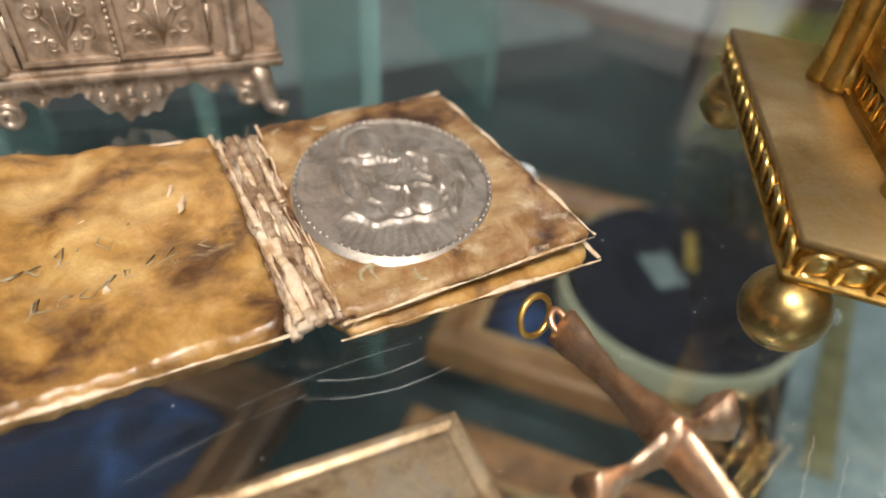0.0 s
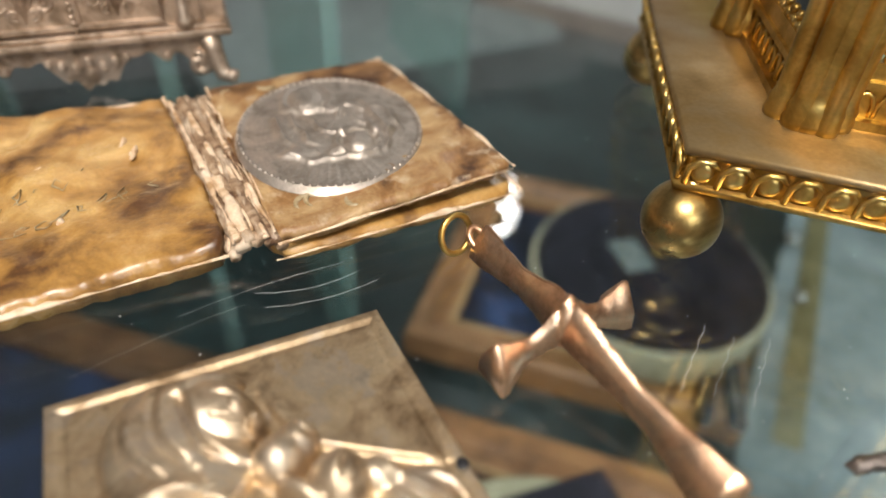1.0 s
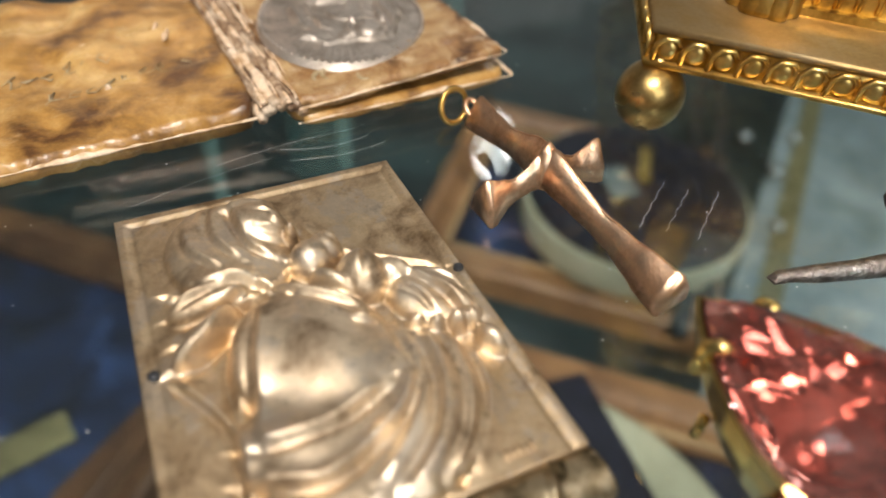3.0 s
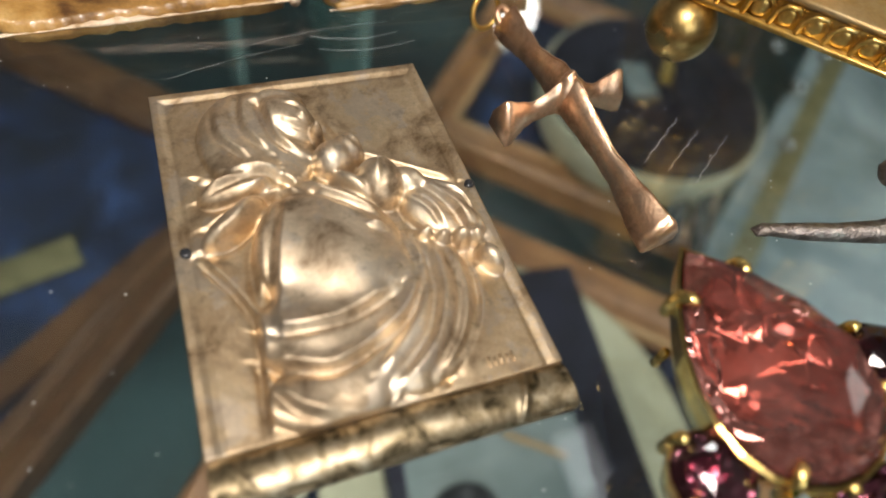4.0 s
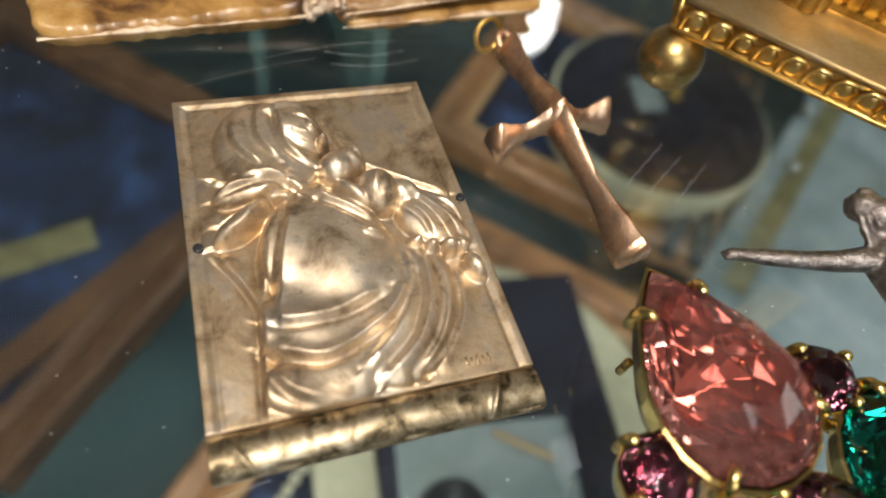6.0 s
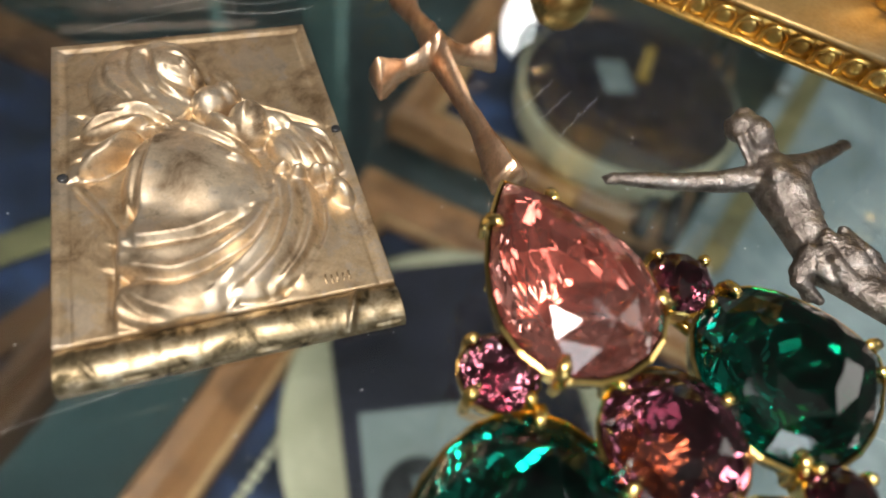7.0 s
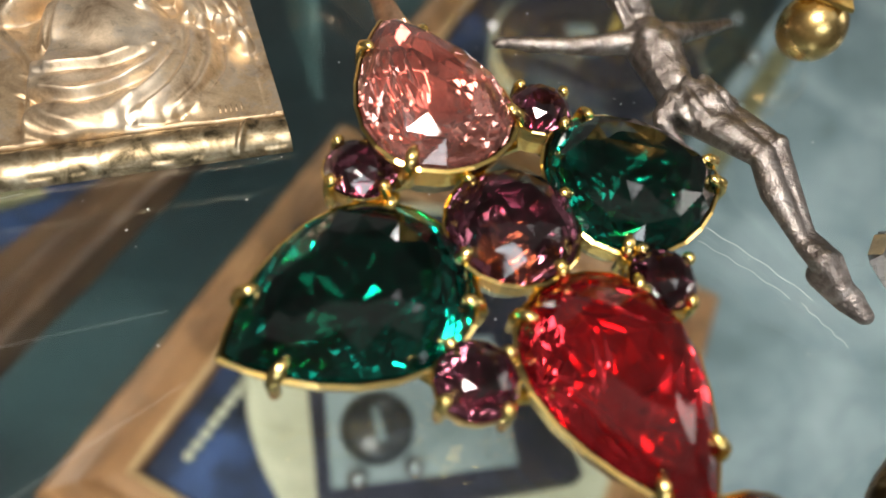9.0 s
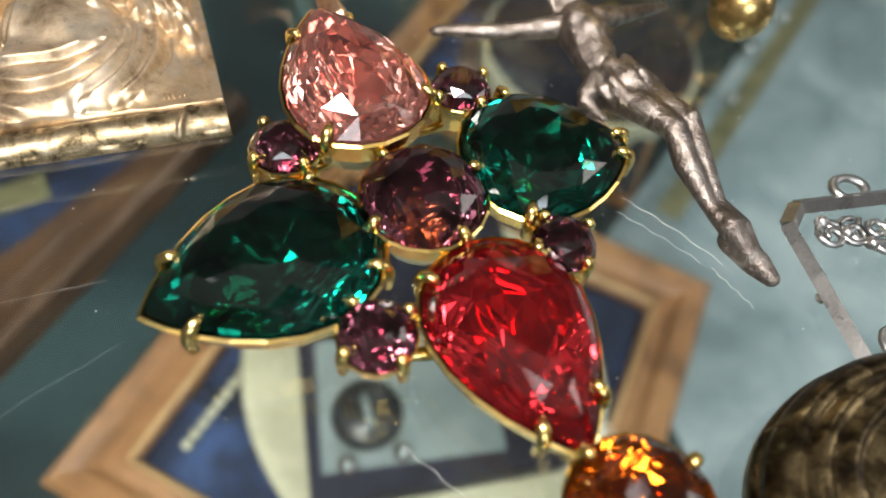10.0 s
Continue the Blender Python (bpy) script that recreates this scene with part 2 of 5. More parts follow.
LEATHER_SPINE = material("cracked_leather", [(0.12, 0.055, 0.025), (0.30, 0.19, 0.11), (0.46, 0.33, 0.22)], (0.4, 0.65), 0.0, 260, 2000, 0.8, 0.36, 0.62, 0.1, 1.0)
scuffed(LEATHER, (0.58, 0.43, 0.25), 330, 0.60, 0.70, 0.55, (0.35, 1, 1))
scuffed(LEATHER_DULL, (0.56, 0.44, 0.30), 260, 0.57, 0.68, 0.7)
scuffed(PLAQUE, (0.17, 0.125, 0.08), 420, 0.56, 0.66, 0.5)
scuffed(PLAQUE, (0.50, 0.46, 0.42), 160, 0.53, 0.58, 0.35)
scuffed(PLAQUE_DARK, (0.55, 0.46, 0.32), 300, 0.56, 0.64, 0.55, (0.6, 1, 1))
scuffed(LEATHER_SPINE, (0.62, 0.50, 0.37), 300, 0.52, 0.62, 0.9, (1, 0.25, 1))
PAPER = material("worn_edge", [(0.42, 0.25, 0.12), (0.75, 0.56, 0.38), (0.85, 0.70, 0.54)], (0.6, 0.8), 0.0, 300, 2400, 0.5)
INK = material("worn_gilding", [(0.30, 0.21, 0.09), (0.46, 0.38, 0.25)], (0.4, 0.6), 0.0, 600, 3000, 0.1)
WOOD = material("frame_wood", [(0.15, 0.065, 0.022), (0.28, 0.13, 0.05), (0.36, 0.18, 0.075)], (0.35, 0.5), 0.0, 40, 500, 0.3)
WOOD_DARK = material("dark_frame_wood", [(0.045, 0.022, 0.012), (0.085, 0.042, 0.02), (0.12, 0.062, 0.03)], (0.35, 0.5), 0.0, 40, 500, 0.3)
WOOD_LIGHT = material("frame_slip", [(0.42, 0.25, 0.11), (0.55, 0.36, 0.18)], (0.35, 0.5), 0.0, 40, 500, 0.2)
BLUE = material("blue_cloth", [(0.002, 0.005, 0.014), (0.005, 0.013, 0.042), (0.022, 0.052, 0.15)], (0.7, 0.9), 0.0, 30, 900, 0.08)
NAVY = material("navy_card", [(0.003, 0.003, 0.010), (0.008, 0.008, 0.024)], (0.7, 0.9), 0.0, 60, 900, 0.1)
BASE = material("grey_base", [(0.004, 0.010, 0.012), (0.010, 0.024, 0.027), (0.030, 0.056, 0.060)], (0.3, 0.5), 0.0, 9, 200, 0.1)
BOARD = material("grey_board", [(0.13, 0.175, 0.19), (0.24, 0.30, 0.32), (0.38, 0.44, 0.455)], (0.5, 0.7), 0.0, 12, 200, 0.1)
CREAM = material("cream_glaze", [(0.44, 0.42, 0.29), (0.58, 0.55, 0.40)], (0.15, 0.3), 0.0, 30, 400, 0.05)
BLACK = material("black_lacquer", [(0.010, 0.011, 0.013), (0.035, 0.036, 0.04)], (0.15, 0.35), 0.0, 60, 900, 0.05)
GREY_CARD = material("grey_card", [(0.17, 0.21, 0.21), (0.26, 0.30, 0.30)], (0.75, 0.9), 0.0, 40, 700, 0.1)
CHROME = material("chrome", [(0.75, 0.75, 0.75), (0.9, 0.9, 0.9)], (0.05, 0.15), 1.0, 200, 1500, 0.02)
WALL = material("wall_paint", [(0.36, 0.34, 0.32), (0.44, 0.42, 0.40)], (0.7, 0.9), 0.0, 3, 60, 0.1)
CEIL = material("ceiling_paint", [(0.66, 0.65, 0.62), (0.74, 0.73, 0.70)], (0.7, 0.9), 0.0, 3, 60, 0.1)
FLOOR = material("shop_floor", [(0.10, 0.09, 0.08), (0.16, 0.15, 0.13)], (0.4, 0.6), 0.0, 5, 80, 0.1)
PANEL = material("grey_panel", [(0.62, 0.57, 0.55), (0.74, 0.69, 0.67)], (0.6, 0.8), 0.0, 12, 200, 0.1)
PICTURE = material("painted_panel", [(0.10, 0.22, 0.36), (0.30, 0.38, 0.24), (0.62, 0.62, 0.56)], (0.4, 0.6), 0.0, 260, 2000, 0.05, 0.38, 0.62, 0.0, 1.0)
YELLOW_GREEN = material("yellow_green_paint", [(0.10, 0.13, 0.03), (0.36, 0.34, 0.05), (0.50, 0.40, 0.08)], (0.3, 0.5), 0.0, 120, 1500, 0.05)
OLIVE = material("olive_ribbon", [(0.10, 0.09, 0.04), (0.20, 0.18, 0.09)], (0.5, 0.7), 0.0, 60, 800, 0.1)
BROWN_EDGE = material("brown_edge", [(0.16, 0.10, 0.07), (0.26, 0.18, 0.13)], (0.4, 0.6), 0.0, 30, 300, 0.1)
DUST = material("dust", [(0.6, 0.62, 0.6), (0.8, 0.8, 0.78)], (0.8, 0.9), 0.0, 500, 3000, 0.0)
SHELF_GLASS = glass("shelf_glass", (0.83, 0.915, 0.905), 0.0, 1.5)
GREEN_GLASS = glass("green_edge_glass", (0.60, 0.88, 0.84), 0.05, 1.5)
GREEN_GLASS.node_tree.nodes["Principled BSDF"].inputs["Transmission Weight"].default_value = 0.88


def gem(name, colour, clear, ior=1.6):
    """Cut glass with a little cloudiness."""
    mat = glass(name, colour, 0.0, ior)
    nt = mat.node_tree
    b = nt.nodes["Principled BSDF"]
    b.inputs["Transmission Weight"].default_value = clear
    tc = nt.nodes.new("ShaderNodeTexCoord")
    vo = nt.nodes.new("ShaderNodeTexNoise")
    vo.inputs["Scale"].default_value, vo.inputs["Detail"].default_value = 420, 3
    nt.links.new(tc.outputs["Object"], vo.inputs["Vector"])
    mr = nt.nodes.new("ShaderNodeMapRange")
    mr.inputs[1].default_value, mr.inputs[2].default_value = 0.35, 0.7
    mr.inputs[3].default_value, mr.inputs[4].default_value = min(1.0, clear + 0.02), clear - 0.02
    nt.links.new(vo.outputs["Fac"], mr.inputs[0])
    nt.links.new(mr.outputs[0], b.inputs["Transmission Weight"])
    return mat


PINK = gem("pink_stone", (1.0, 0.45, 0.38), 0.96)
RED = gem("red_stone", (0.80, 0.032, 0.045), 0.965)
GREEN = gem("green_stone", (0.001, 0.15, 0.10), 0.995)
PURPLE = gem("purple_stone", (0.23, 0.072, 0.105), 0.985)
AMBER = gem("amber_stone", (0.44, 0.095, 0.006), 0.97)

# ---- structure ----
def slab(name, lo, hi, mat, bevel=0.0):
    bm = bm_new()
    box(bm, lo, hi, None, bevel)
    return tagged(part(name, bm, mat, smooth=False), kind="structure")


# unseen room, added for bounce light and for metal to mirror
slab("floor", (-160, -160, -105), (160, 160, -100), FLOOR)
slab("ceiling", (-160, -160, 150), (160, 160, 155), CEIL)
slab("wall_north", (-160, 150, -100), (160, 155, 150), WALL)
slab("wall_south", (-160, -155, -100), (160, -150, 150), WALL)
slab("wall_east", (155, -150, -100), (160, 150, 150), WALL)
slab("wall_west", (-160, -150, -100), (-155, 150, 150), WALL)
slab("case_base", (-60, -40, -26), (90, 110, -20), BASE, 0.2)
bm = bm_new()
prism(bm, [(17.0, 4.2), (90.0, 59.0), (90.0, -40.0), (17.0, -40.0)], -19.998, -19.9, 0.02)
tagged(part("grey_board", bm, BOARD, smooth=False), "pale grey board lying on the case base", "board")
# pale sheet added to lighten the far base, in place of blurred grey uprights
bm = bm_new()
prism(bm, [(4.0, 47.0), (38.0, 49.0), (46.0, 76.0), (2.0, 78.0)], -19.998, -19.6, 0.02)
tagged(part("pale_backing", bm, GREY_CARD, smooth=False), "large pale grey sheet added to brighten the back of the case", "card")
slab("case_back", (-60, 110.5, -26), (90, 112, 60), PANEL)

bm = bm_new()
box(bm, (-45, -32, -0.6), (62, 70, 0.0), None, 0.06)
shelf = tagged(part("glass_shelf", bm, SHELF_GLASS, smooth=False), "clear glass shelf with scratches and dust", "shelf", kind="structure")
shelf.visible_shadow = False

for i, (x, y0, y1) in enumerate(((-9.0, 32.0, 44.0), (0.3, 20.4, 31.0), (5.5, 17.8, 28.0), (21.6, 39.0, 54.0))):
    bm = bm_new()
    box(bm, (x, y0, -20), (x + 0.6, y1, -0.62), None, 0.05)
    ob = tagged(part("glass_support", bm, GREEN_GLASS, smooth=False), "upright green-edged glass pane carrying the shelf", "glass support", "shelf supports")
    ob.visible_shadow = False

# ---- relief plaque ----
PW, PT, PB = 1.8, 2.5, -2.84
BLOBS = [  # x, y, half width, half length, turn, height, steepness
    (-0.62, 1.42, 0.70, 0.90, 10, 0.20, 0.40), (-0.18, 1.66, 0.33, 0.46, 28, 0.33, 0.5), (-0.02, 1.52, 0.10, 0.16, 35, 0.36, 0.6), (0.12, 1.32, 0.10, 0.10, 0, 0.35, 0.6),
    (0.24, 0.92, 0.27, 0.27, 0, 0.31, 0.5), (0.44, 1.04, 0.20, 0.24, 20, 0.27, 0.5), (0.70, 0.42, 0.31, 0.37, 12, 0.38, 0.5), (1.02, 0.38, 0.30, 0.20, -30, 0.27, 0.5),
    (-0.08, -0.45, 0.84, 1.10, 18, 0.40, 0.62), (-0.46, -1.30, 0.66, 0.62, 8, 0.28, 0.6), (-0.36, -1.98, 0.80, 0.42, 4, 0.20, 0.55), (0.58, -1.28, 0.76, 1.04, -22, 0.22, 0.45),
]
BLOBS2 = [
    (1.30, -0.05, 0.40, 0.52, 38, 0.20, 0.4), (1.52, -0.22, 0.16, 0.40, 35, 0.24, 0.5), (0.42, -0.32, 0.20, 0.09, -20, 0.39, 0.6), (0.98, -0.48, 0.13, 0.10, 0, 0.29, 0.5),
    (1.18, -0.58, 0.12, 0.10, 20, 0.29, 0.5), (1.42, -0.60, 0.14, 0.12, 0, 0.28, 0.5), (1.68, -0.92, 0.14, 0.22, 25, 0.25, 0.5), (1.58, -0.62, 0.10, 0.14, 40, 0.25, 0.5),
    (-1.08, 0.24, 0.46, 0.17, 34, 0.25, 0.45), (-0.95, 0.74, 0.50, 0.20, 12, 0.24, 0.45), (0.36, 0.42, 0.34, 0.12, -52, 0.30, 0.5), (-0.30, 2.02, 0.42, 0.18, -6, 0.25, 0.5),
]
FOLDS = [  # height, width, then points; the far side of a fold falls steeper
    (0.09, 0.06, (-1.32, 1.02), (-1.0, 0.92), (-0.5, 0.80), (0.0, 0.35), (0.58, -0.1)), (0.07, 0.05, (-1.38, 0.70), (-0.85, 0.80), (-0.5, 0.82)),
    (0.08, 0.05, (-1.40, 0.32), (-0.92, 0.52), (-0.5, 0.76)), (0.10, 0.06, (-1.42, 0.0), (-1.08, 0.12), (-0.70, 0.55), (-0.2, 0.42)),
    (0.09, 0.07, (-0.42, 0.38), (-0.68, -0.4), (-0.82, -1.12)), (0.07, 0.06, (-0.72, 0.2), (-0.92, -0.25), (-0.93, -0.8)),
    (0.07, 0.05, (-0.42, 2.05), (-0.42, 1.7), (-0.34, 1.3), (-0.1, 1.05)), (0.06, 0.05, (-1.02, 2.0), (-1.02, 1.5), (-0.7, 1.02)),
]
FOLDS2 = [
    (0.06, 0.05, (-0.64, 2.2), (-0.72, 1.6), (-0.48, 1.1)), (0.10, 0.06, (-1.08, -1.52), (-0.70, -1.70), (-0.38, -1.78), (0.1, -1.6), (0.5, -1.36), (0.78, -0.95)),
    (0.07, 0.06, (-1.0, -1.18), (-0.7, -1.3), (-0.2, -1.3), (0.4, -1.1)), (0.05, 0.06, (0.80, -0.5), (0.82, -1.0), (0.5, -1.6), (0.0, -2.0)),
    (0.10, 0.08, (1.0, -0.58), (0.98, -1.2), (0.7, -1.8), (0.2, -2.2)), (0.06, 0.06, (1.22, -0.65), (1.22, -1.25), (1.0, -1.8), (0.62, -2.2)),
    (0.09, 0.06, (1.42, -0.8), (1.4, -1.4), (1.12, -1.9), (0.8, -2.2)), (0.07, 0.05, (-1.5, -0.1), (-1.2, -0.58), (-1.02, -1.1), (-1.08, -1.7), (-1.12, -2.3)),
]
FOLDS3 = [
    (0.05, 0.05, (0.26, 1.75), (0.55, 1.12), (1.1, 0.72), (1.68, 0.36)), (0.06, 0.05, (1.15, 0.35), (1.46, -0.15), (1.6, -0.6)),
    (0.06, 0.04, (1.4, 0.22), (1.68, 0.0), (1.78, -0.65)), (0.05, 0.04, (0.98, 0.2), (1.2, -0.1), (1.3, -0.45)),
    (0.05, 0.04, (0.62, 0.28), (0.72, 0.55), (0.92, 0.55)), (0.07, 0.035, (-0.2, 1.78), (-0.02, 1.7), (0.04, 1.62)),
    (0.07, 0.035, (-0.24, 1.5), (-0.08, 1.42), (0.06, 1.4)), (0.06, 0.06, (-1.05, -1.75), (-0.80, -2.1), (-0.42, -2.3)),
]
NX, NY = 250, 370
gx, gy = np.meshgrid(np.linspace(0, 1, NX + 1), np.linspace(0, 1, NY + 1))
GX = -PW + 2 * PW * gx + 0.24 * (1 - gy) * gx
GY = PB + (PT - PB) * gy
H = np.zeros_like(GX)
for x, y, a, b, turn, h, steep in BLOBS + BLOBS2:
    c, s = math.cos(radians(turn)), math.sin(radians(turn))
    u, v = ((GX - x) * c + (GY - y) * s) / a, (-(GX - x) * s + (GY - y) * c) / b
    q = np.clip(1 - u * u - v * v, 0, 1)
    bump = h * q ** steep
    k = 0.05 if a < 0.45 else 0.13
    blend = np.clip(k - np.abs(H - bump), 0, k) / k
    H = np.where(q > 0, np.maximum(H, bump) + blend ** 2 * k * 0.25 * np.minimum(1, bump / k), H)
for h, w, *pts in FOLDS + FOLDS2 + FOLDS3:
    fine = []
    for i in range(len(pts) - 1):
        p0, p1, p2, p3 = pts[max(i - 1, 0)], pts[i], pts[i + 1], pts[min(i + 2, len(pts) - 1)]
        for j in range(8):
            t = j / 8
            fine.append([0.5 * (2 * p1[k] + (p2[k] - p0[k]) * t + (2 * p0[k] - 5 * p1[k] + 4 * p2[k] - p3[k]) * t * t + (3 * p1[k] - p0[k] - 3 * p2[k] + p3[k]) * t ** 3) for k in (0, 1)])
    fine.append(pts[-1])
    D, S = np.full_like(H, 9.0), np.ones_like(H)
    for (xa, ya), (xb, yb) in zip(fine, fine[1:]):
        dx, dy = xb - xa, yb - ya
        t = np.clip(((GX - xa) * dx + (GY - ya) * dy) / (dx * dx + dy * dy + 1e-9), 0, 1)
        d = np.hypot(GX - xa - t * dx, GY - ya - t * dy)
        S = np.where(d < D, np.sign((GX - xa) * dy - (GY - ya) * dx), S)
        D = np.minimum(D, d)
    soft_side = np.where(S > 0, 0.7 * w, 1.9 * w)
    ends = np.clip(np.minimum(np.hypot(GX - fine[0][0], GY - fine[0][1]), np.hypot(GX - fine[-1][0], GY - fine[-1][1])) / 0.2, 0.25, 1)
    H += ends * (0.85 * h * np.exp(-(D / soft_side) ** 1.4) - 0.45 * h * np.exp(-((D - 1.5 * w) / (0.8 * w)) ** 2) * (S > 0))
for _ in range(2):
    H[1:-1, 1:-1] = (4 * H[1:-1, 1:-1] + H[2:, 1:-1] + H[:-2, 1:-1] + H[1:-1, 2:] + H[1:-1, :-2]) / 8
# raised rim on three sides, a shallow roll at the foot
edge = np.minimum(np.minimum(gx, 1 - gx) * 3.6, (1 - gy) * 5.3)
H = 1.14 * H * np.clip(edge / 0.2, 0, 1) + 0.018 * np.exp(-((edge - 0.05) / 0.06) ** 4) - 0.015 * np.exp(-((edge - 0.17) / 0.03) ** 2)
rough_h = np.zeros_like(H)
for j in range(0, NY + 1):
    for i in range(0, NX + 1):
        rough_h[j, i] = noise.noise(Vector((GX[j, i] * 3.2, GY[j, i] * 3.2, 1.0))) + 0.5 * noise.noise(Vector((GX[j, i] * 9.0, GY[j, i] * 9.0, 4.0)))
H += 0.004 * rough_h
ROLL = -2.34
top = 0.24 + np.where(GY > ROLL, H, 0) 
yy = (GY - PB) / (ROLL - PB)
wob = 0.03 * np.sin(GX * 9 + 1) * np.sin(GX * 4.3)
rollh = (0.16 + 0.02 * np.sin(GX * 1.7 + 0.8)) * np.sqrt(np.clip(1 - (2 * yy - 1.05 + wob) ** 2, 0, 1)) + 0.02 * np.exp(-((GX + 1.35 + 0.3 * yy) / 0.04) ** 2) + 0.05 * np.exp(-((GX - 1.35 - 0.2 * yy) / 0.05) ** 2)
top = np.where(GY < ROLL, np.maximum(0.10 + 0 * yy, 0.12 + rollh), top)

plaque = thing("relief_plaque", "silvered brass plaque with a draped figure in relief, on glass", "plaque", (0, -0.15, 0))
for nm, j0, j1, mat, lab in (("relief", int(NY * 0.094), NY, PLAQUE, ""), ("foot_roll", 0, int(NY * 0.094), PLAQUE_DARK, "tarnished rolled lower edge")):
    bm = bm_new()
    n = j1 - j0

    def plaque_top(u, v, j0=j0, n=n):
        i, j = round(u * NX), j0 + round(v * n)
        return (GX[j, i], GY[j, i], top[j, i])
    sheet(bm, plaque_top, NX, n, 0.0)
    part(nm, bm, mat, plaque, lab)
# black plugs give the dark inside two pierced holes; nothing is cut
for x, y in ((-1.66, 0.0), (1.84, 0.22)):
    bm = bm_new()
    lathe(bm, [(0.02, 0.10), (0.065, 0.10), (0.065, 0.285), (0.045, 0.30), (0.02, 0.30)], (x, y, 0), 16)
    part("hole_plug", bm, BLACK, plaque, "black plug standing for the dark of a small pierced hole")
for k in range(5):
    bm = bm_new()
    box(bm, (1.20 + k * 0.07, -2.20, 0.23), (1.225 + k * 0.07, -2.08 - 0.02 * (k % 2), 0.262))
    part("stamp_mark", bm, PLAQUE, plaque)

# ---- bronze cross ----
cross = thing("bronze_cross", "hammered bronze cross pendant with flared ends on glass", "cross", (3.7, 1.2, 0))
MID = Vector((3.60, 1.22, 0.0))


def flared_limb(bm, d, n, w0, w1, h0, h1):
    """A limb of five-sided section: waisted, with a ridge along it and a flared end."""
    d = Vector((d[0], d[1], 0))
    ln = d.length
    d.normalize()
    s = Vector((-d.y, d.x, 0))
    rows = []
    for i in range(n + 1):
        t = i / n
        f = smoothstep(0.45, 1.0, t)
        g = smoothstep(0.55, 0.0, t)
        w = w0 * 0.58 + (w1 - w0 * 0.58) * f ** 1.3 + w0 * 0.34 * g + 0.008 * math.sin(i * 2.3 + ln)
        h = h0 * 0.62 + (h1 - h0 * 0.62) * f + h0 * 0.38 * g + 0.010 * math.sin(i * 1.7 + 2 * ln)
        p = MID + d * (ln * t)
        lift = 0.02 + 0.30 * smoothstep(1.0, 0.0, t)
        rows.append([bm.verts.new(p + s * w + Vector((0, 0, lift))), bm.verts.new(p + s * w * 0.9 + Vector((0, 0, lift + (h - lift) * 0.42))), bm.verts.new(p + s * w * 0.12 + Vector((0, 0, h))), bm.verts.new(p - s * w * 0.12 + Vector((0, 0, h))), bm.verts.new(p - s * w * 0.9 + Vector((0, 0, lift + (h - lift) * 0.42))), bm.verts.new(p - s * w + Vector((0, 0, lift)))])
    for a, b in zip(rows, rows[1:]):
        for k in range(6):
            bm.faces.new((a[k], a[(k + 1) % 6], b[(k + 1) % 6], b[k]))
    bm.faces.new(rows[0])
    bm.faces.new(rows[-1])


for d, w1, h1 in (((0.02, 1.95), 0.27, 0.55), ((0.44, -2.38), 0.33, 0.58), ((-0.98, -0.10), 0.30, 0.66), ((1.02, 0.22), 0.30, 0.66)):
    bm = bm_new()
    flared_limb(bm, d, 16, 0.145 if abs(d[1]) > 1 else 0.13, w1 * 0.88, 0.94 if abs(d[1]) > 1 else 0.86, h1)
    bmesh.ops.recalc_face_normals(bm, faces=bm.faces)
    bmesh.ops.bevel(bm, geom=[e for e in bm.edges if e.calc_face_angle(0) > 0.5], offset=0.025, segments=2, affect="EDGES")
    part("arm" if abs(d[0]) > 0.6 else "shaft", bm, BRONZE, cross)
bm = bm_new()
lathe(bm, [(0.22, 0.30), (0.21, 0.60), (0.13, 0.84), (0.03, 0.97)], MID, 4, 1.0, 1.15, 0.1)
part("crossing", bm, BRONZE, cross)
bm = bm_new()
RC = Vector((3.30, 3.42, 0.27))
tube(bm, [RC + Vector((0.24 * math.cos(a), 0.10 * math.sin(a) + 0.05 * math.cos(a), 0.25 * math.sin(a))) for a in [k * math.tau / 28 for k in range(28)]], 0.045, 8, True)
part("hanging_ring", bm, GILT, cross, "thin brass hanging ring")
bm = bm_new()
tube(bm, [Vector((3.52, 3.22, 0.30)) + Vector((0.10 * math.cos(a), 0.12 * math.sin(a), 0.08 * math.sin(a))) for a in [k * math.tau / 18 for k in range(18)]], 0.05, 8, True)
part("loop", bm, BRONZE, cross)

# ---- brooch ----
def pear(n=24, m=0.85):
    """Outline of a pear-cut stone, its tip at +x, about one long and wide."""
    pts = []
    for k in range(n):
        a = k * math.tau / n
        pts.append((0.5 * math.cos(a) , math.sin(a) * abs(math.sin(a / 2)) ** m * 0.64))
    return pts


def round_cut(n=20):
    return [(0.5 * math.cos(k * math.tau / n), 0.5 * math.sin(k * math.tau / n)) for k in range(n)]


brooch = thing("jewelled_brooch", "gold brooch of red, green, pink and purple cut glass stones", "brooch", (4.2, -5.2, 0))


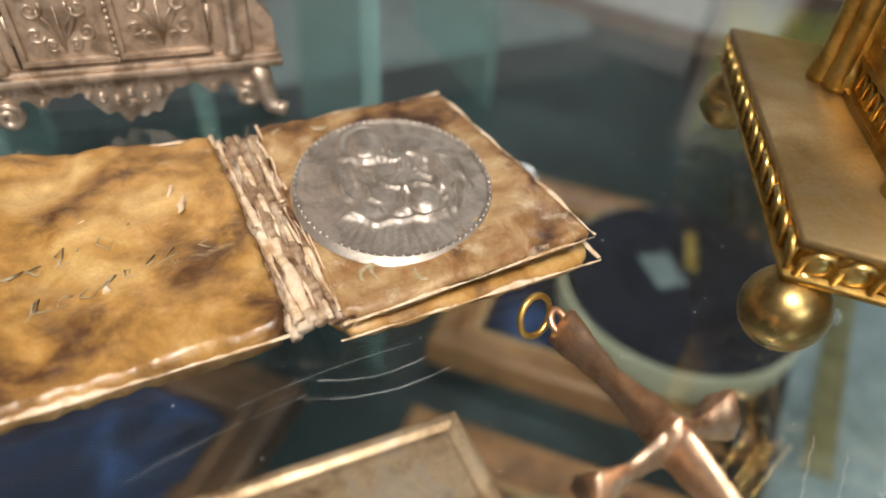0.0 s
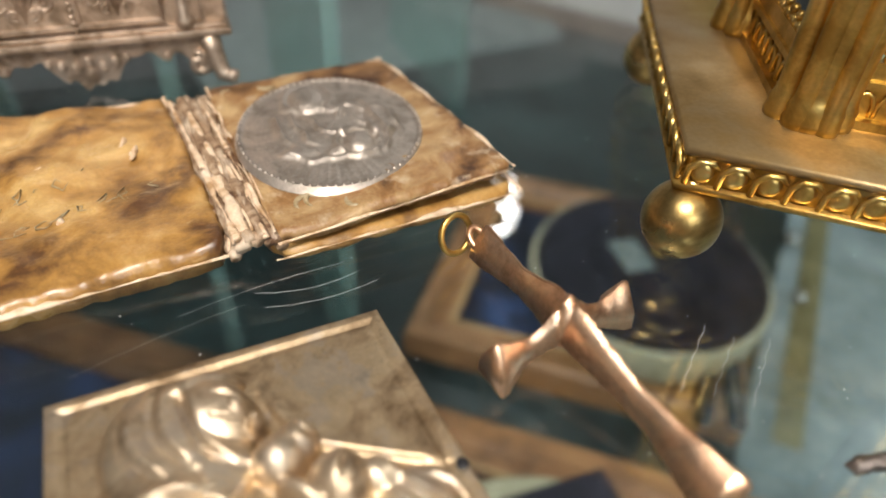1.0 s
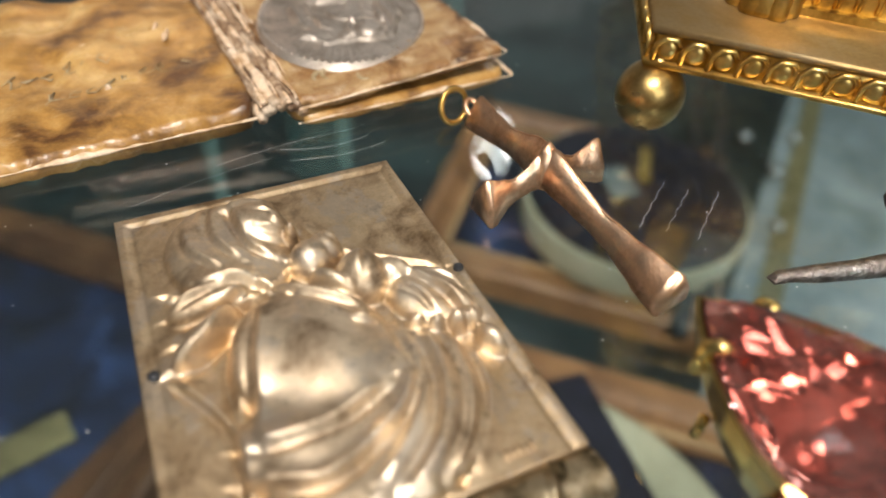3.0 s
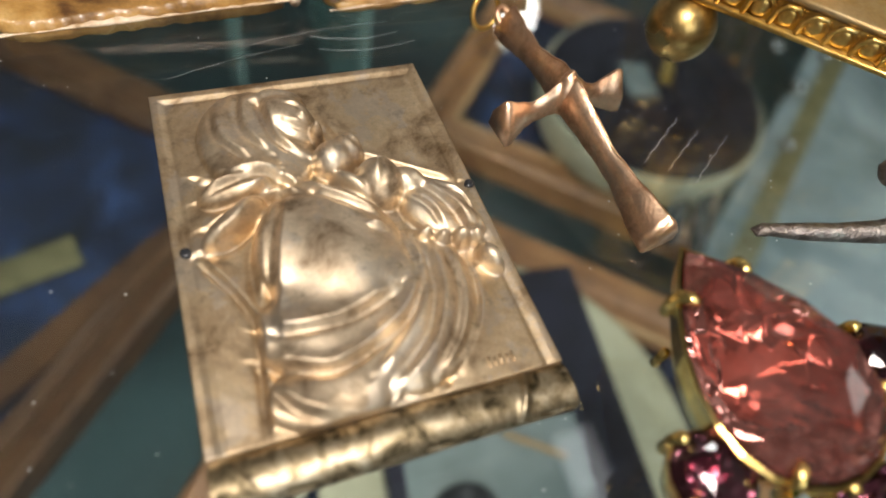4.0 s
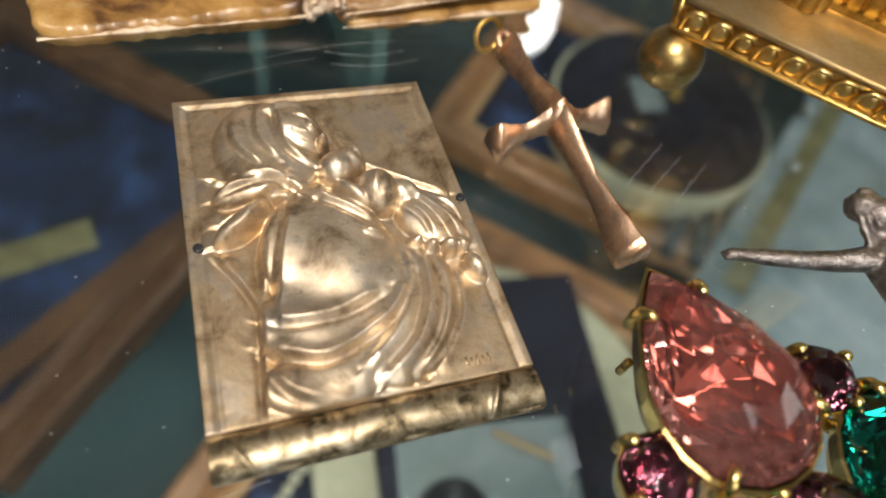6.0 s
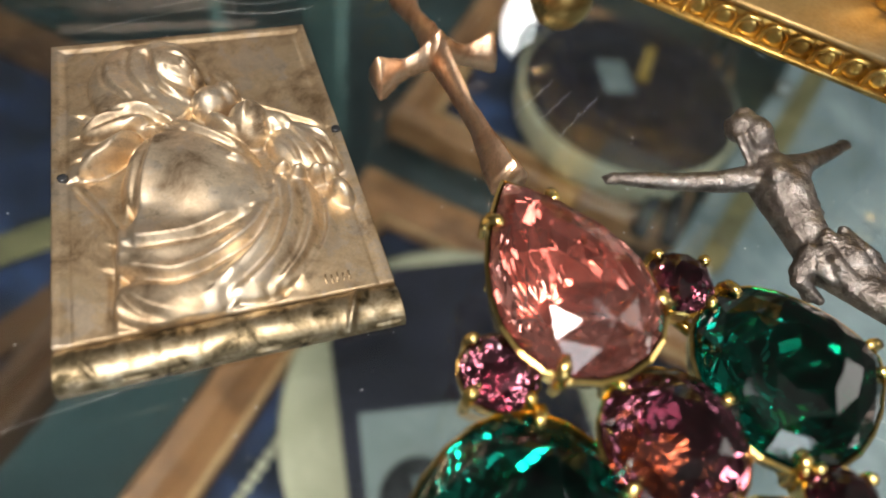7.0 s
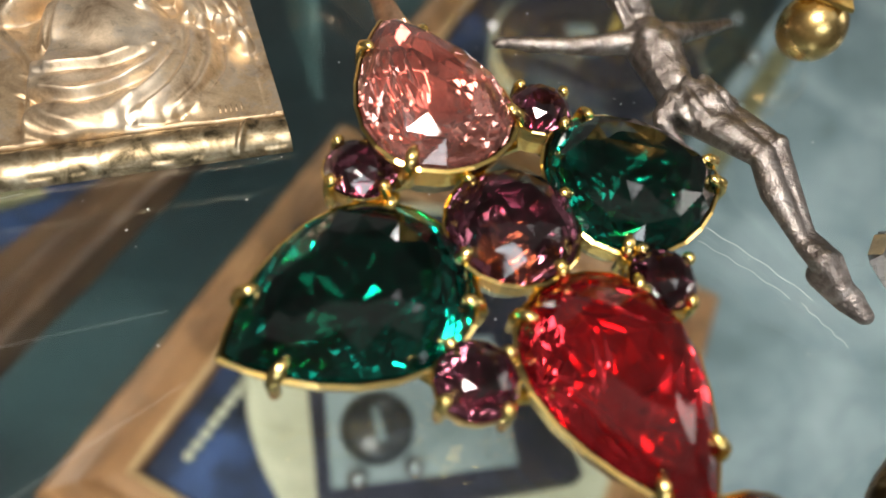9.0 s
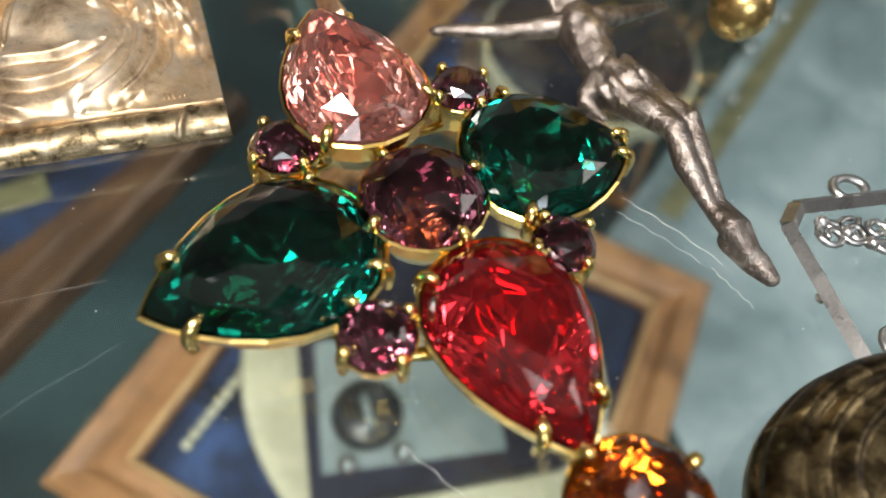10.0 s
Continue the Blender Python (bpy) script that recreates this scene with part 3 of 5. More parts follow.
def stone(mat, tip, back, width, z, outline, name, label, depth=0.55, crown=0.34, prongs=(0.12, 0.38, 0.62, 0.88), tilt=(0, 0)):
    """A cut stone with its table, crown and pavilion facets, its cup and its claws."""
    tip, back = Vector(tip), Vector(back)
    ax = tip - back
    ln = ax.length
    ax.normalize()
    sd = Vector((-ax.y, ax.x))
    c = (tip + back) / 2
    n = len(outline)

    def at(px, py, s, h, shift=-0.06):
        cx = shift if ln > width * 1.1 else 0.0
        qx, qy = cx + (px - cx) * s, py * s
        w = c + ax * (qx * ln) + sd * (qy * width)
        return Vector((w.x, w.y, z + h + tilt[0] * (w.x - c.x) + tilt[1] * (w.y - c.y)))

    def half(k, s, h):
        a, b = outline[k], outline[(k + 1) % n]
        return at((a[0] + b[0]) / 2, (a[1] + b[1]) / 2, s, h)

    bm = bm_new()
    rng = random.Random(int(ln * 1000 + tip.x * 77))
    h = n // 2
    girdle = [bm.verts.new(at(*outline[k], 1.0, 0.03)) for k in range(n)]
    girdle2 = [bm.verts.new(at(*outline[k], 1.0, -0.03)) for k in range(n)]
    for k in range(n):
        bm.faces.new((girdle[k], girdle[(k + 1) % n], girdle2[(k + 1) % n], girdle2[k]))

    def rings(first, steps, jit):
        """Rings of facets from the girdle inwards, each turned by half a step."""
        prev = None
        for q, (sc, hh) in enumerate(steps):
            row = []
            for k in range(h):
                f = 1 + jit * rng.uniform(-1, 1)
                row.append(bm.verts.new(at(*outline[(2 * k + 1 + q) % n], sc * f, hh * (1 + 0.5 * jit * rng.uniform(-1, 1)))))
            for k in range(h):
                nxt = (k + 1) % h
                if prev is None:
                    a, b, c2 = first[2 * k], first[(2 * k + 1) % n], first[(2 * k + 2) % n]
                    bm.faces.new((a, b, row[k]))
                    bm.faces.new((b, c2, row[k]))
                    bm.faces.new((c2, row[nxt], row[k]))
                else:
                    bm.faces.new((prev[k], prev[nxt], row[k]))
                    bm.faces.new((row[k], prev[nxt], row[nxt]))
            prev = row
        return prev
    table = rings(girdle, ((0.82, crown * 0.58), (0.62, crown * 0.86), (0.40, crown)), 0.02)
    bm.faces.new(table)
    low = rings(girdle2, ((0.87, -depth * 0.24), (0.66, -depth * 0.50), (0.42, -depth * 0.76), (0.18, -depth * 0.93)), 0.13)
    cul = bm.verts.new(at(-0.06 if ln > width * 1.1 else 0, 0, 1, -depth))
    for k in range(h):
        bm.faces.new((low[k], low[(k + 1) % h], cul))
    # mirror foil: the pavilion's own facets, a hair below them
    fb = bm.copy()
    bmesh.ops.delete(fb, geom=[f for f in fb.faces if f.calc_center_median().z > z - 0.031 + tilt[0] * (f.calc_center_median().x - c.x) + tilt[1] * (f.calc_center_median().y - c.y)], context="FACES")
    for v in fb.verts:
        v.co.z -= 0.012
    st = part(name, bm, mat, brooch, label, smooth=False)
    part("foil", fb, FOIL, st, "bright mirror foil behind the stone", smooth=False)
    # cup: outer wall, rim and foiled hollow
    bm = bm_new()
    prof = [(0.74, -depth - 0.08), (0.98, -depth * 0.50), (1.07, -0.02), (1.035, 0.0), (1.008, -0.085), (0.92, -depth * 0.36), (0.76, -depth * 0.66), (0.56, -depth * 0.90), (0.10, -depth - 0.035)]
    prof = [(max(s, 0.1), max(q, -z + 0.06)) for s, q in prof]
    rows = [[bm.verts.new(at(*outline[k], s, q)) for k in range(n)] for s, q in prof]
    for a, b in zip(rows, rows[1:]):
        for k in range(n):
            bm.faces.new((a[k], a[(k + 1) % n], b[(k + 1) % n], b[k]))
    bm.faces.new(rows[-1])
    bm.faces.new(rows[0])
    part("setting", bm, GOLD, st, "gold cup setting", smooth=False)
    for f in prongs:
        k = f * n
        k0 = int(k) % n
        t = k - int(k)
        a, b = outline[k0], outline[(k0 + 1) % n]
        p = (a[0] + (b[0] - a[0]) * t, a[1] + (b[1] - a[1]) * t)
        bm = bm_new()
        tube(bm, [at(*p, 1.08, -0.30), at(*p, 1.09, -0.04), at(*p, 1.05, 0.08), at(*p, 0.97, 0.13), at(*p, 0.89, 0.15)], [0.07, 0.075, 0.08, 0.075, 0.045], 8)
        part("claw", bm, GOLD, st)
    return st


stone(PINK, (3.47, -1.86), (3.87, -4.42), 1.82, 1.17, pear(), "pink_stone", "pear-cut salmon pink glass stone", 0.78, 0.46, (0.14, 0.40, 0.64, 0.87))
stone(GREEN, (7.05, -4.93), (4.84, -4.68), 1.88, 0.86, pear(24, 0.42), "green_stone", "pear-cut emerald green glass stone", 0.62, 0.42, (0.04, 0.30, 0.68, 0.94))
stone(GREEN, (0.88, -5.96), (3.48, -5.27), 2.00, 0.80, pear(24, 0.7), "green_stone", "large pear-cut emerald green glass stone", 0.70, 0.46, (0.12, 0.40, 0.62, 0.87))
stone(RED, (4.90, -8.60), (4.50, -5.95), 1.84, 0.80, pear(), "red_stone", "pear-cut ruby red glass stone", 0.70, 0.44, (0.14, 0.38, 0.60, 0.88))
stone(PURPLE, (4.93, -5.33), (3.42, -5.02), 1.55, 0.90, round_cut(), "purple_stone", "round-cut purple glass stone", 0.62, 0.42, (0.08, 0.36, 0.60, 0.84))
stone(PURPLE, (3.10, -4.08), (2.25, -3.92), 0.86, 0.85, round_cut(16), "small_purple_stone", "small round purple glass stone", 0.44, 0.25, (0.1, 0.35, 0.6, 0.85))
stone(PURPLE, (5.60, -3.56), (4.80, -3.38), 0.82, 0.86, round_cut(16), "small_purple_stone", "small round purple glass stone", 0.44, 0.25, (0.1, 0.35, 0.6, 0.85))
stone(PURPLE, (6.00, -6.32), (5.26, -6.10), 0.80, 0.84, round_cut(16), "small_purple_stone", "small round purple glass stone", 0.44, 0.25, (0.1, 0.35, 0.6, 0.85))
stone(PURPLE, (3.60, -6.92), (2.76, -6.72), 0.86, 0.82, round_cut(16), "small_purple_stone", "small round purple glass stone", 0.44, 0.25, (0.1, 0.35, 0.6, 0.85))
stone(AMBER, (5.92, -9.42), (4.46, -9.08), 1.45, 0.78, round_cut(), "amber_stone", "round-cut amber glass stone", 0.58, 0.42, (0.1, 0.36, 0.62, 0.86))
# back bars that join the cups
for a, b in (((3.9, -3.6), (4.16, -5.18)), ((4.16, -5.18), (5.6, -4.8)), ((4.16, -5.18), (2.9, -5.5)), ((4.16, -5.18), (4.6, -6.5)), ((3.5, -3.8), (2.68, -4.0)), ((4.4, -3.6), (5.2, -3.5)), ((2.68, -4.0), (2.6, -4.9)), ((5.2, -3.5), (5.6, -4.2)), ((5.64, -6.2), (5.6, -5.3)), ((5.64, -6.2), (5.0, -6.6)), ((3.18, -6.8), (2.6, -6.2)), ((3.18, -6.8), (4.0, -7.0)), ((4.8, -8.2), (5.1, -9.0))):
    bm = bm_new()
    tube(bm, [(a[0], a[1], 0.30), ((a[0] + b[0]) / 2, (a[1] + b[1]) / 2, 0.26), (b[0], b[1], 0.30)], 0.09, 8)
    part("back_bar", bm, GOLD, brooch)
for x, y in ((3.2, -2.6), (6.4, -4.8), (1.6, -5.9), (4.8, -8.0)):
    bm = bm_new()
    tube(bm, [(x, y, 0.0), (x, y, 0.32)], 0.06, 8)
    part("back_foot", bm, GOLD, brooch)

# ---- pewter figure: one plain mesh ----
bm = bm_new()


def limb(pts, rads, sides=12):
    tube(bm, pts, rads, sides)
    for p, r in zip(pts, rads):
        ball(bm, p, r * 0.99, 12, 8)


limb([(7.50, -1.98, 0.60), (7.0, -1.86, 0.48), (6.5, -1.68, 0.38), (6.05, -1.52, 0.33), (5.70, -1.38, 0.29)], [0.21, 0.165, 0.135, 0.125, 0.095])
limb([(8.10, -1.92, 0.60), (8.55, -1.84, 0.52), (9.0, -1.72, 0.44), (9.35, -1.62, 0.38), (9.62, -1.54, 0.34)], [0.21, 0.165, 0.13, 0.115, 0.09])
for hx, hy, hz, s in ((5.60, -1.34, 0.27, -1), (9.70, -1.50, 0.32, 1)):
    ball(bm, (hx, hy, hz), (0.14, 0.11, 0.08), 12, 8)
    for k in (-1, 0, 1):
        limb([(hx, hy + 0.05 * k, hz), (hx + 0.14 * s, hy + 0.06 * k + 0.02, hz - 0.03)], [0.045, 0.03], 6)
# head leaning on one shoulder, long locks
ball(bm, (7.66, -1.42, 0.90), (0.23, 0.29, 0.25), 18, 12)
ball(bm, (7.56, -1.24, 0.86), (0.25, 0.23, 0.24), 18, 12)
ball(bm, (7.72, -1.60, 0.93), (0.11, 0.12, 0.11), 12, 8)
limb([(7.68, -1.55, 0.74), (7.80, -1.95, 0.62)], [0.20, 0.22])
for k in range(7):
    a = k / 6
    limb([(7.40 + 0.40 * a, -1.12 - 0.05 * math.sin(k * 2.0), 0.86 + 0.18 * math.sin(a * math.pi)), (7.36 + 0.52 * a, -1.45, 0.80 + 0.10 * math.cos(k)), (7.42 + 0.55 * a, -1.84 - 0.08 * math.sin(k * 3.0), 0.72)], [0.075, 0.07, 0.04], 6)
# chest, ribs and belly
limb([(7.76, -2.0, 0.58), (7.74, -2.35, 0.62), (7.72, -2.75, 0.56), (7.74, -3.1, 0.50), (7.80, -3.5, 0.52)], [0.38, 0.40, 0.33, 0.30, 0.36])
for px in (7.58, 7.93):
    ball(bm, (px, -2.18, 0.90), (0.19, 0.17, 0.13), 14, 9)
for k in range(4):
    limb([(7.46, -2.42 - 0.13 * k, 0.82 - 0.04 * k), (7.62, -2.34 - 0.14 * k, 0.97 - 0.04 * k)], [0.045, 0.035], 6)
    limb([(8.02, -2.42 - 0.13 * k, 0.82 - 0.04 * k), (7.86, -2.34 - 0.14 * k, 0.97 - 0.04 * k)], [0.045, 0.035], 6)
ball(bm, (7.73, -2.98, 0.76), (0.17, 0.20, 0.10), 12, 8)
# legs, knees, crossed feet on a wedge
limb([(7.74, -3.7, 0.60), (7.86, -4.2, 0.76), (8.00, -4.72, 0.88)], [0.28, 0.245, 0.18])
limb([(8.08, -3.7, 0.58), (8.20, -4.2, 0.73), (8.30, -4.62, 0.86)], [0.28, 0.24, 0.18])
limb([(8.00, -4.75, 0.88), (8.02, -5.2, 0.68), (8.14, -5.9, 0.46)], [0.175, 0.185, 0.11])
limb([(8.30, -4.64, 0.86), (8.28, -5.15, 0.66), (8.28, -5.85, 0.46)], [0.175, 0.175, 0.11])
for kx, ky in ((8.00, -4.74), (8.30, -4.63)):
    ball(bm, (kx, ky, 0.98), (0.12, 0.13, 0.10), 12, 8)
limb([(8.16, -5.95, 0.46), (8.22, -6.25, 0.50), (8.42, -6.78, 0.28)], [0.13, 0.18, 0.11])
limb([(8.29, -5.9, 0.46), (8.38, -6.25, 0.44), (8.50, -6.75, 0.24)], [0.13, 0.17, 0.10])
limb([(8.28, -6.35, 0.30), (8.46, -6.75, 0.25), (8.55, -7.0, 0.22)], [0.20, 0.19, 0.12])
# loincloth of bunched folds
for k in range(10):
    a = k / 9
    top_y = -3.30 - 0.10 * math.sin(k * 1.7)
    limb([(7.42 + 0.75 * a, top_y, 0.74 + 0.18 * math.sin(a * math.pi)), (7.40 + 0.86 * a + 0.05 * math.sin(k * 2.3), -3.62, 0.72 + 0.24 * math.sin(a * math.pi)), (7.48 + 0.85 * a, -3.95 + 0.14 * math.cos(2 * k), 0.68 + 0.22 * math.sin(a * math.pi))], [0.075, 0.085, 0.05], 6)
limb([(7.44, -3.35, 0.66), (7.26, -3.52, 0.56), (7.30, -3.82, 0.38)], [0.15, 0.16, 0.09])
limb([(7.30, -3.42, 0.62), (7.20, -3.62, 0.50), (7.40, -3.92, 0.40)], [0.10, 0.12, 0.07])
limb([(8.22, -3.45, 0.62), (8.42, -3.68, 0.52), (8.44, -3.96, 0.38)], [0.14, 0.13, 0.08])
for v in bm.verts:
    v.co.z -= 0.12
corpus = part("pewter_figure", bm, PEWTER)
tagged(corpus, "dark cast pewter figure with outstretched arms lying on glass", "figurine")
mod = corpus.modifiers.new("melt", "REMESH")
mod.mode, mod.voxel_size, mod.use_smooth_shade = "VOXEL", 0.00028, True
mod = corpus.modifiers.new("ease", "SMOOTH")
mod.factor, mod.iterations = 0.5, 3

# ---- leather booklet ----
booklet = thing("leather_booklet", "worn brown leather booklet lying open with a silver medallion", "booklet", (1.0, 6.4, 0))


def board(bm, quad, z, thick, nx, ny, wave, seed, pull=(0.06, 0.06, 0.06, 0.06)):
    """A leather-covered board over four corners (lower left first, anticlockwise), its corners rounded and its face uneven."""
    q = [Vector(p) for p in quad]

    def fn(u, v):
        p = (q[0] * (1 - u) + q[1] * u) * (1 - v) + (q[3] * (1 - u) + q[2] * u) * v
        mid = (q[0] + q[1] + q[2] + q[3]) / 4
        cu, cv = abs(2 * u - 1), abs(2 * v - 1)
        pl = pull[(1 if u > 0.5 else 0) if v < 0.5 else (2 if u > 0.5 else 3)]
        f = 1 - pl * (cu * cv) ** 9
        w = noise.noise(Vector((p.x * 0.9 + seed, p.y * 0.9, seed))) * wave + noise.noise(Vector((p.x * 3.1, p.y * 3.1, seed + 5))) * wave * 0.3
        e = max(cu, cv)
        jag = 0.05 * noise.noise(Vector((p.x * 5, p.y * 5, seed + 9))) * smoothstep(0.9, 1.0, e)
        p = mid + (p - mid) * (f + jag * 0.5)
        edge_drop = -thick * 0.45 * smoothstep(0.965, 1.0, e)
        return (p.x, p.y, p.z + z + w + edge_drop)
    sheet(bm, fn, nx, ny)
    top_faces = list(bm.faces)
    r = bmesh.ops.extrude_face_region(bm, geom=top_faces)
    for v in [g for g in r["geom"] if isinstance(g, bmesh.types.BMVert)]:
        v.co.z = max(0.004, v.co.z - thick)


def edge_line(bm, a, b, z0, z1, r, seed, n=70, bow=0.0):
    pts, rads = [], []
    for i in range(n + 1):
        t = i / n
        x, y = a[0] + (b[0] - a[0]) * t, a[1] + (b[1] - a[1]) * t
        k = noise.noise(Vector((x * 1.3, y * 1.3, seed))) + 0.35 * noise.noise(Vector((x * 7.1, y * 7.1, seed + 3)))
        k2 = noise.noise(Vector((x * 2.2, seed, y * 2.2)))
        pts.append((x + 0.03 * k2, y + 0.03 * k + bow * math.sin(t * math.pi), z0 + (z1 - z0) * t + 0.012 * k2))
        rads.append(max(0.006, r * (0.6 + 0.9 * k)))
    tube(bm, pts, rads, 6, flat=0.7)


bm = bm_new()
board(bm, [(-3.62, 4.06, 0), (0.44, 4.22, 0.05), (0.14, 8.76, 0.05), (-4.0, 9.1, 0)], 0.34, 0.26, 70, 70, 0.15, 3.0, (0.06, 0.05, 0.02, 0.05))
part("cover_flap", bm, LEATHER, booklet)
bm = bm_new()
board(bm, [(0.92, 4.02, 0), (4.80, 4.20, 0), (4.36, 8.86, 0.0), (0.85, 8.50, 0)], 0.17, 0.15, 40, 40, 0.02, 8.0)
part("lower_board", bm, LEATHER, booklet)
bm = bm_new()
board(bm, [(1.00, 4.08, 0.04), (4.66, 4.30, 0.24), (4.28, 8.96, 0.0), (0.84, 8.62, 0.06)], 0.38, 0.13, 60, 60, 0.06, 12.0, (0.03, 0.02, 0.02, 0.01))
part("upper_board", bm, LEATHER_DULL, booklet, "duller stained upper board")
# spine of cracked leather ridges
for k in range(9):
    t = k / 8
    bm = bm_new()
    xa, xb = 0.46 + 0.62 * t, 0.12 + 0.72 * t
    za = 0.22 + 0.16 * math.sin(t * math.pi) + (0.04 if k % 2 else -0.02)
    pts, rads = [], []
    for i in range(41):
        s = i / 40
        kx = 0.05 * noise.noise(Vector((k * 3.1, s * 9, 2)))
        pts.append((xa + (xb - xa) * s + kx, 4.14 + 4.25 * s + 0.10 * math.sin(k * 2.1) * s, za + 0.05 * noise.noise(Vector((s * 7, k * 1.7, 4)))))
        rads.append(0.085 + 0.03 * noise.noise(Vector((s * 12, k, 7))))
    tube(bm, pts, rads, 7, flat=0.9)
    part("spine_fold", bm, LEATHER_SPINE, booklet)
for k, (x, s0, s1, r) in enumerate(((0.50, 0.02, 0.42, 0.045), (0.62, 0.05, 0.36, 0.075), (0.36, 0.45, 0.95, 0.035), (0.55, 0.5, 0.98, 0.04), (0.72, 0.05, 0.6, 0.03), (0.86, 0.0, 0.45, 0.04), (0.98, 0.02, 0.3, 0.05), (0.30, 0.7, 0.98, 0.05), (0.80, 0.55, 0.9, 0.03), (0.44, 0.2, 0.7, 0.025))):
    bm = bm_new()
    ya, yb = 4.1 + 4.3 * s0, 4.1 + 4.3 * s1
    edge_line(bm, (x + 0.02, ya), (x - 0.30 * (s1 - s0) * 0.8 - 0.02, yb), 0.45, 0.46, r * 1.5, k * 2.3, 60)
    part("torn_strip", bm, PAPER, booklet, "pale torn paper along the spine")
tear = random.Random(5)
for k in range(30):
    bm = bm_new()
    s0 = tear.uniform(0.0, 0.9)
    x0, ln = 0.44 - 0.30 * s0 + tear.uniform(0.0, 0.66 + 0.06 * s0), tear.uniform(0.25, 1.0)
    y0 = 4.15 + 4.2 * s0
    y1 = min(8.5, y0 + ln)
    edge_line(bm, (x0, y0), (x0 - 0.075 * (y1 - y0) + tear.uniform(-0.05, 0.05), y1), 0.44 + tear.uniform(-0.05, 0.02), 0.45, tear.uniform(0.012, 0.034), k * 3.7, 26)
    part("torn_strip", bm, PAPER, booklet, "pale torn paper along the spine")
for a, b, z0, z1, r, s in (((-3.55, 4.06), (0.38, 4.2), 0.18, 0.22, 0.065, 1), ((0.40, 4.25), (0.48, 4.7), 0.26, 0.30, 0.06, 2), ((0.16, 8.74), (-3.9, 9.06), 0.26, 0.24, 0.035, 3), ((0.14, 8.72), (0.20, 8.0), 0.34, 0.34, 0.05, 4),
                           ((1.0, 4.05), (4.66, 4.27), 0.32, 0.52, 0.035, 5), ((4.68, 4.28), (4.30, 8.92), 0.54, 0.30, 0.05, 6), ((4.28, 8.98), (0.9, 8.64), 0.30, 0.36, 0.035, 7), ((0.95, 4.0), (4.80, 4.17), 0.12, 0.12, 0.055, 8), ((4.8, 4.2), (4.74, 4.9), 0.12, 0.12, 0.05, 9), ((0.86, 8.6), (0.9, 8.1), 0.46, 0.42, 0.05, 10)):
    bm = bm_new()
    edge_line(bm, a, b, z0, z1, r, s * 1.9)
    part("worn_edge", bm, PAPER, booklet, "pale worn edge")
for x, y, w, h, turn in ((-1.78, 6.95, 0.34, 0.10, 8), (-0.50, 7.0, 0.10, 0.40, -20), (-0.62, 7.35, 0.09, 0.30, -12), (0.05, 7.35, 0.30, 0.07, 24), (-1.55, 5.55, 0.12, 0.08, 0), (0.22, 8.30, 0.18, 0.16, 0)):
    bm = bm_new()
    ball(bm, (x, y, 0.37), (w * 0.5, h * 0.5, 0.05), 14, 8, Matrix.Rotation(radians(turn), 4, "Z"))
    for v in bm.verts:
        v.co += Vector((0.05 * noise.noise(v.co * 9), 0.05 * noise.noise(v.co * 8 + Vector((3, 0, 0))), 0))
    part("scuff", bm, PAPER, booklet, "pale scuffed patch")
# two lines of worn gilt handwriting, shown as plain looped strokes
for x0, y0, count, step, tall in ((-2.95, 6.10, 9, 0.27, 0.17), (-2.35, 5.42, 9, 0.25, 0.20)):
    for k in range(count):
        bm = bm_new()
        x, y = x0 + k * step, y0 + k * 0.075
        hgt = tall * (1.7, 0.8, 0.7, 1.0, 0.6, 1.3)[k % 6]
        jig = random.Random(k * 7 + count * int(tall * 100))
        lift = [(px + jig.uniform(-0.09, 0.09), py * jig.uniform(0.3, 1.2) + jig.uniform(-0.2, 0.2)) for px, py in [(-0.10, -0.5), (0.02, 0.1), (0.13, 0.9), (0.06, 1.0), (0.0, 0.2), (0.06, -0.6), (0.15, -0.55), (0.21, -0.1)][jig.randrange(3):8 - jig.randrange(3)]]
        tube(bm, [(x + 0.9 * px, y + hgt * py, 0.376 + 0.15 * noise.noise(Vector(((x + px) * 0.9 + 3.0, (y + hgt * py) * 0.9, 3.0)))) for px, py in lift], [0.006 + 0.011 * math.sin(math.pi * i / (len(lift) - 1)) for i in range(len(lift))], 5, flat=0.5)
        part("written_stroke", bm, INK, booklet)
for k, (x, y, a0, r) in enumerate(((1.55, 4.60, 0.6, 0.24), (1.75, 4.62, 0.8, 0.30), (2.25, 4.42, 2.0, 0.2), (1.2, 8.2, 1.0, 0.2), (3.9, 4.9, 2.0, 0.22), (1.9, 8.35, 3.0, 0.2))):
    bm = bm_new()
    tube(bm, [(px, py, 0.44 + 0.05 * (px - 1) / 3.6) for px, py in spiral((x, y), r, r * 0.5, a0, 0.45, 10)], [0.01, 0.02, 0.03, 0.035, 0.04, 0.045, 0.04, 0.035, 0.03, 0.02, 0.01], 6)
    part("gilt_scroll", bm, INK, booklet, "worn gilt scroll ornament")
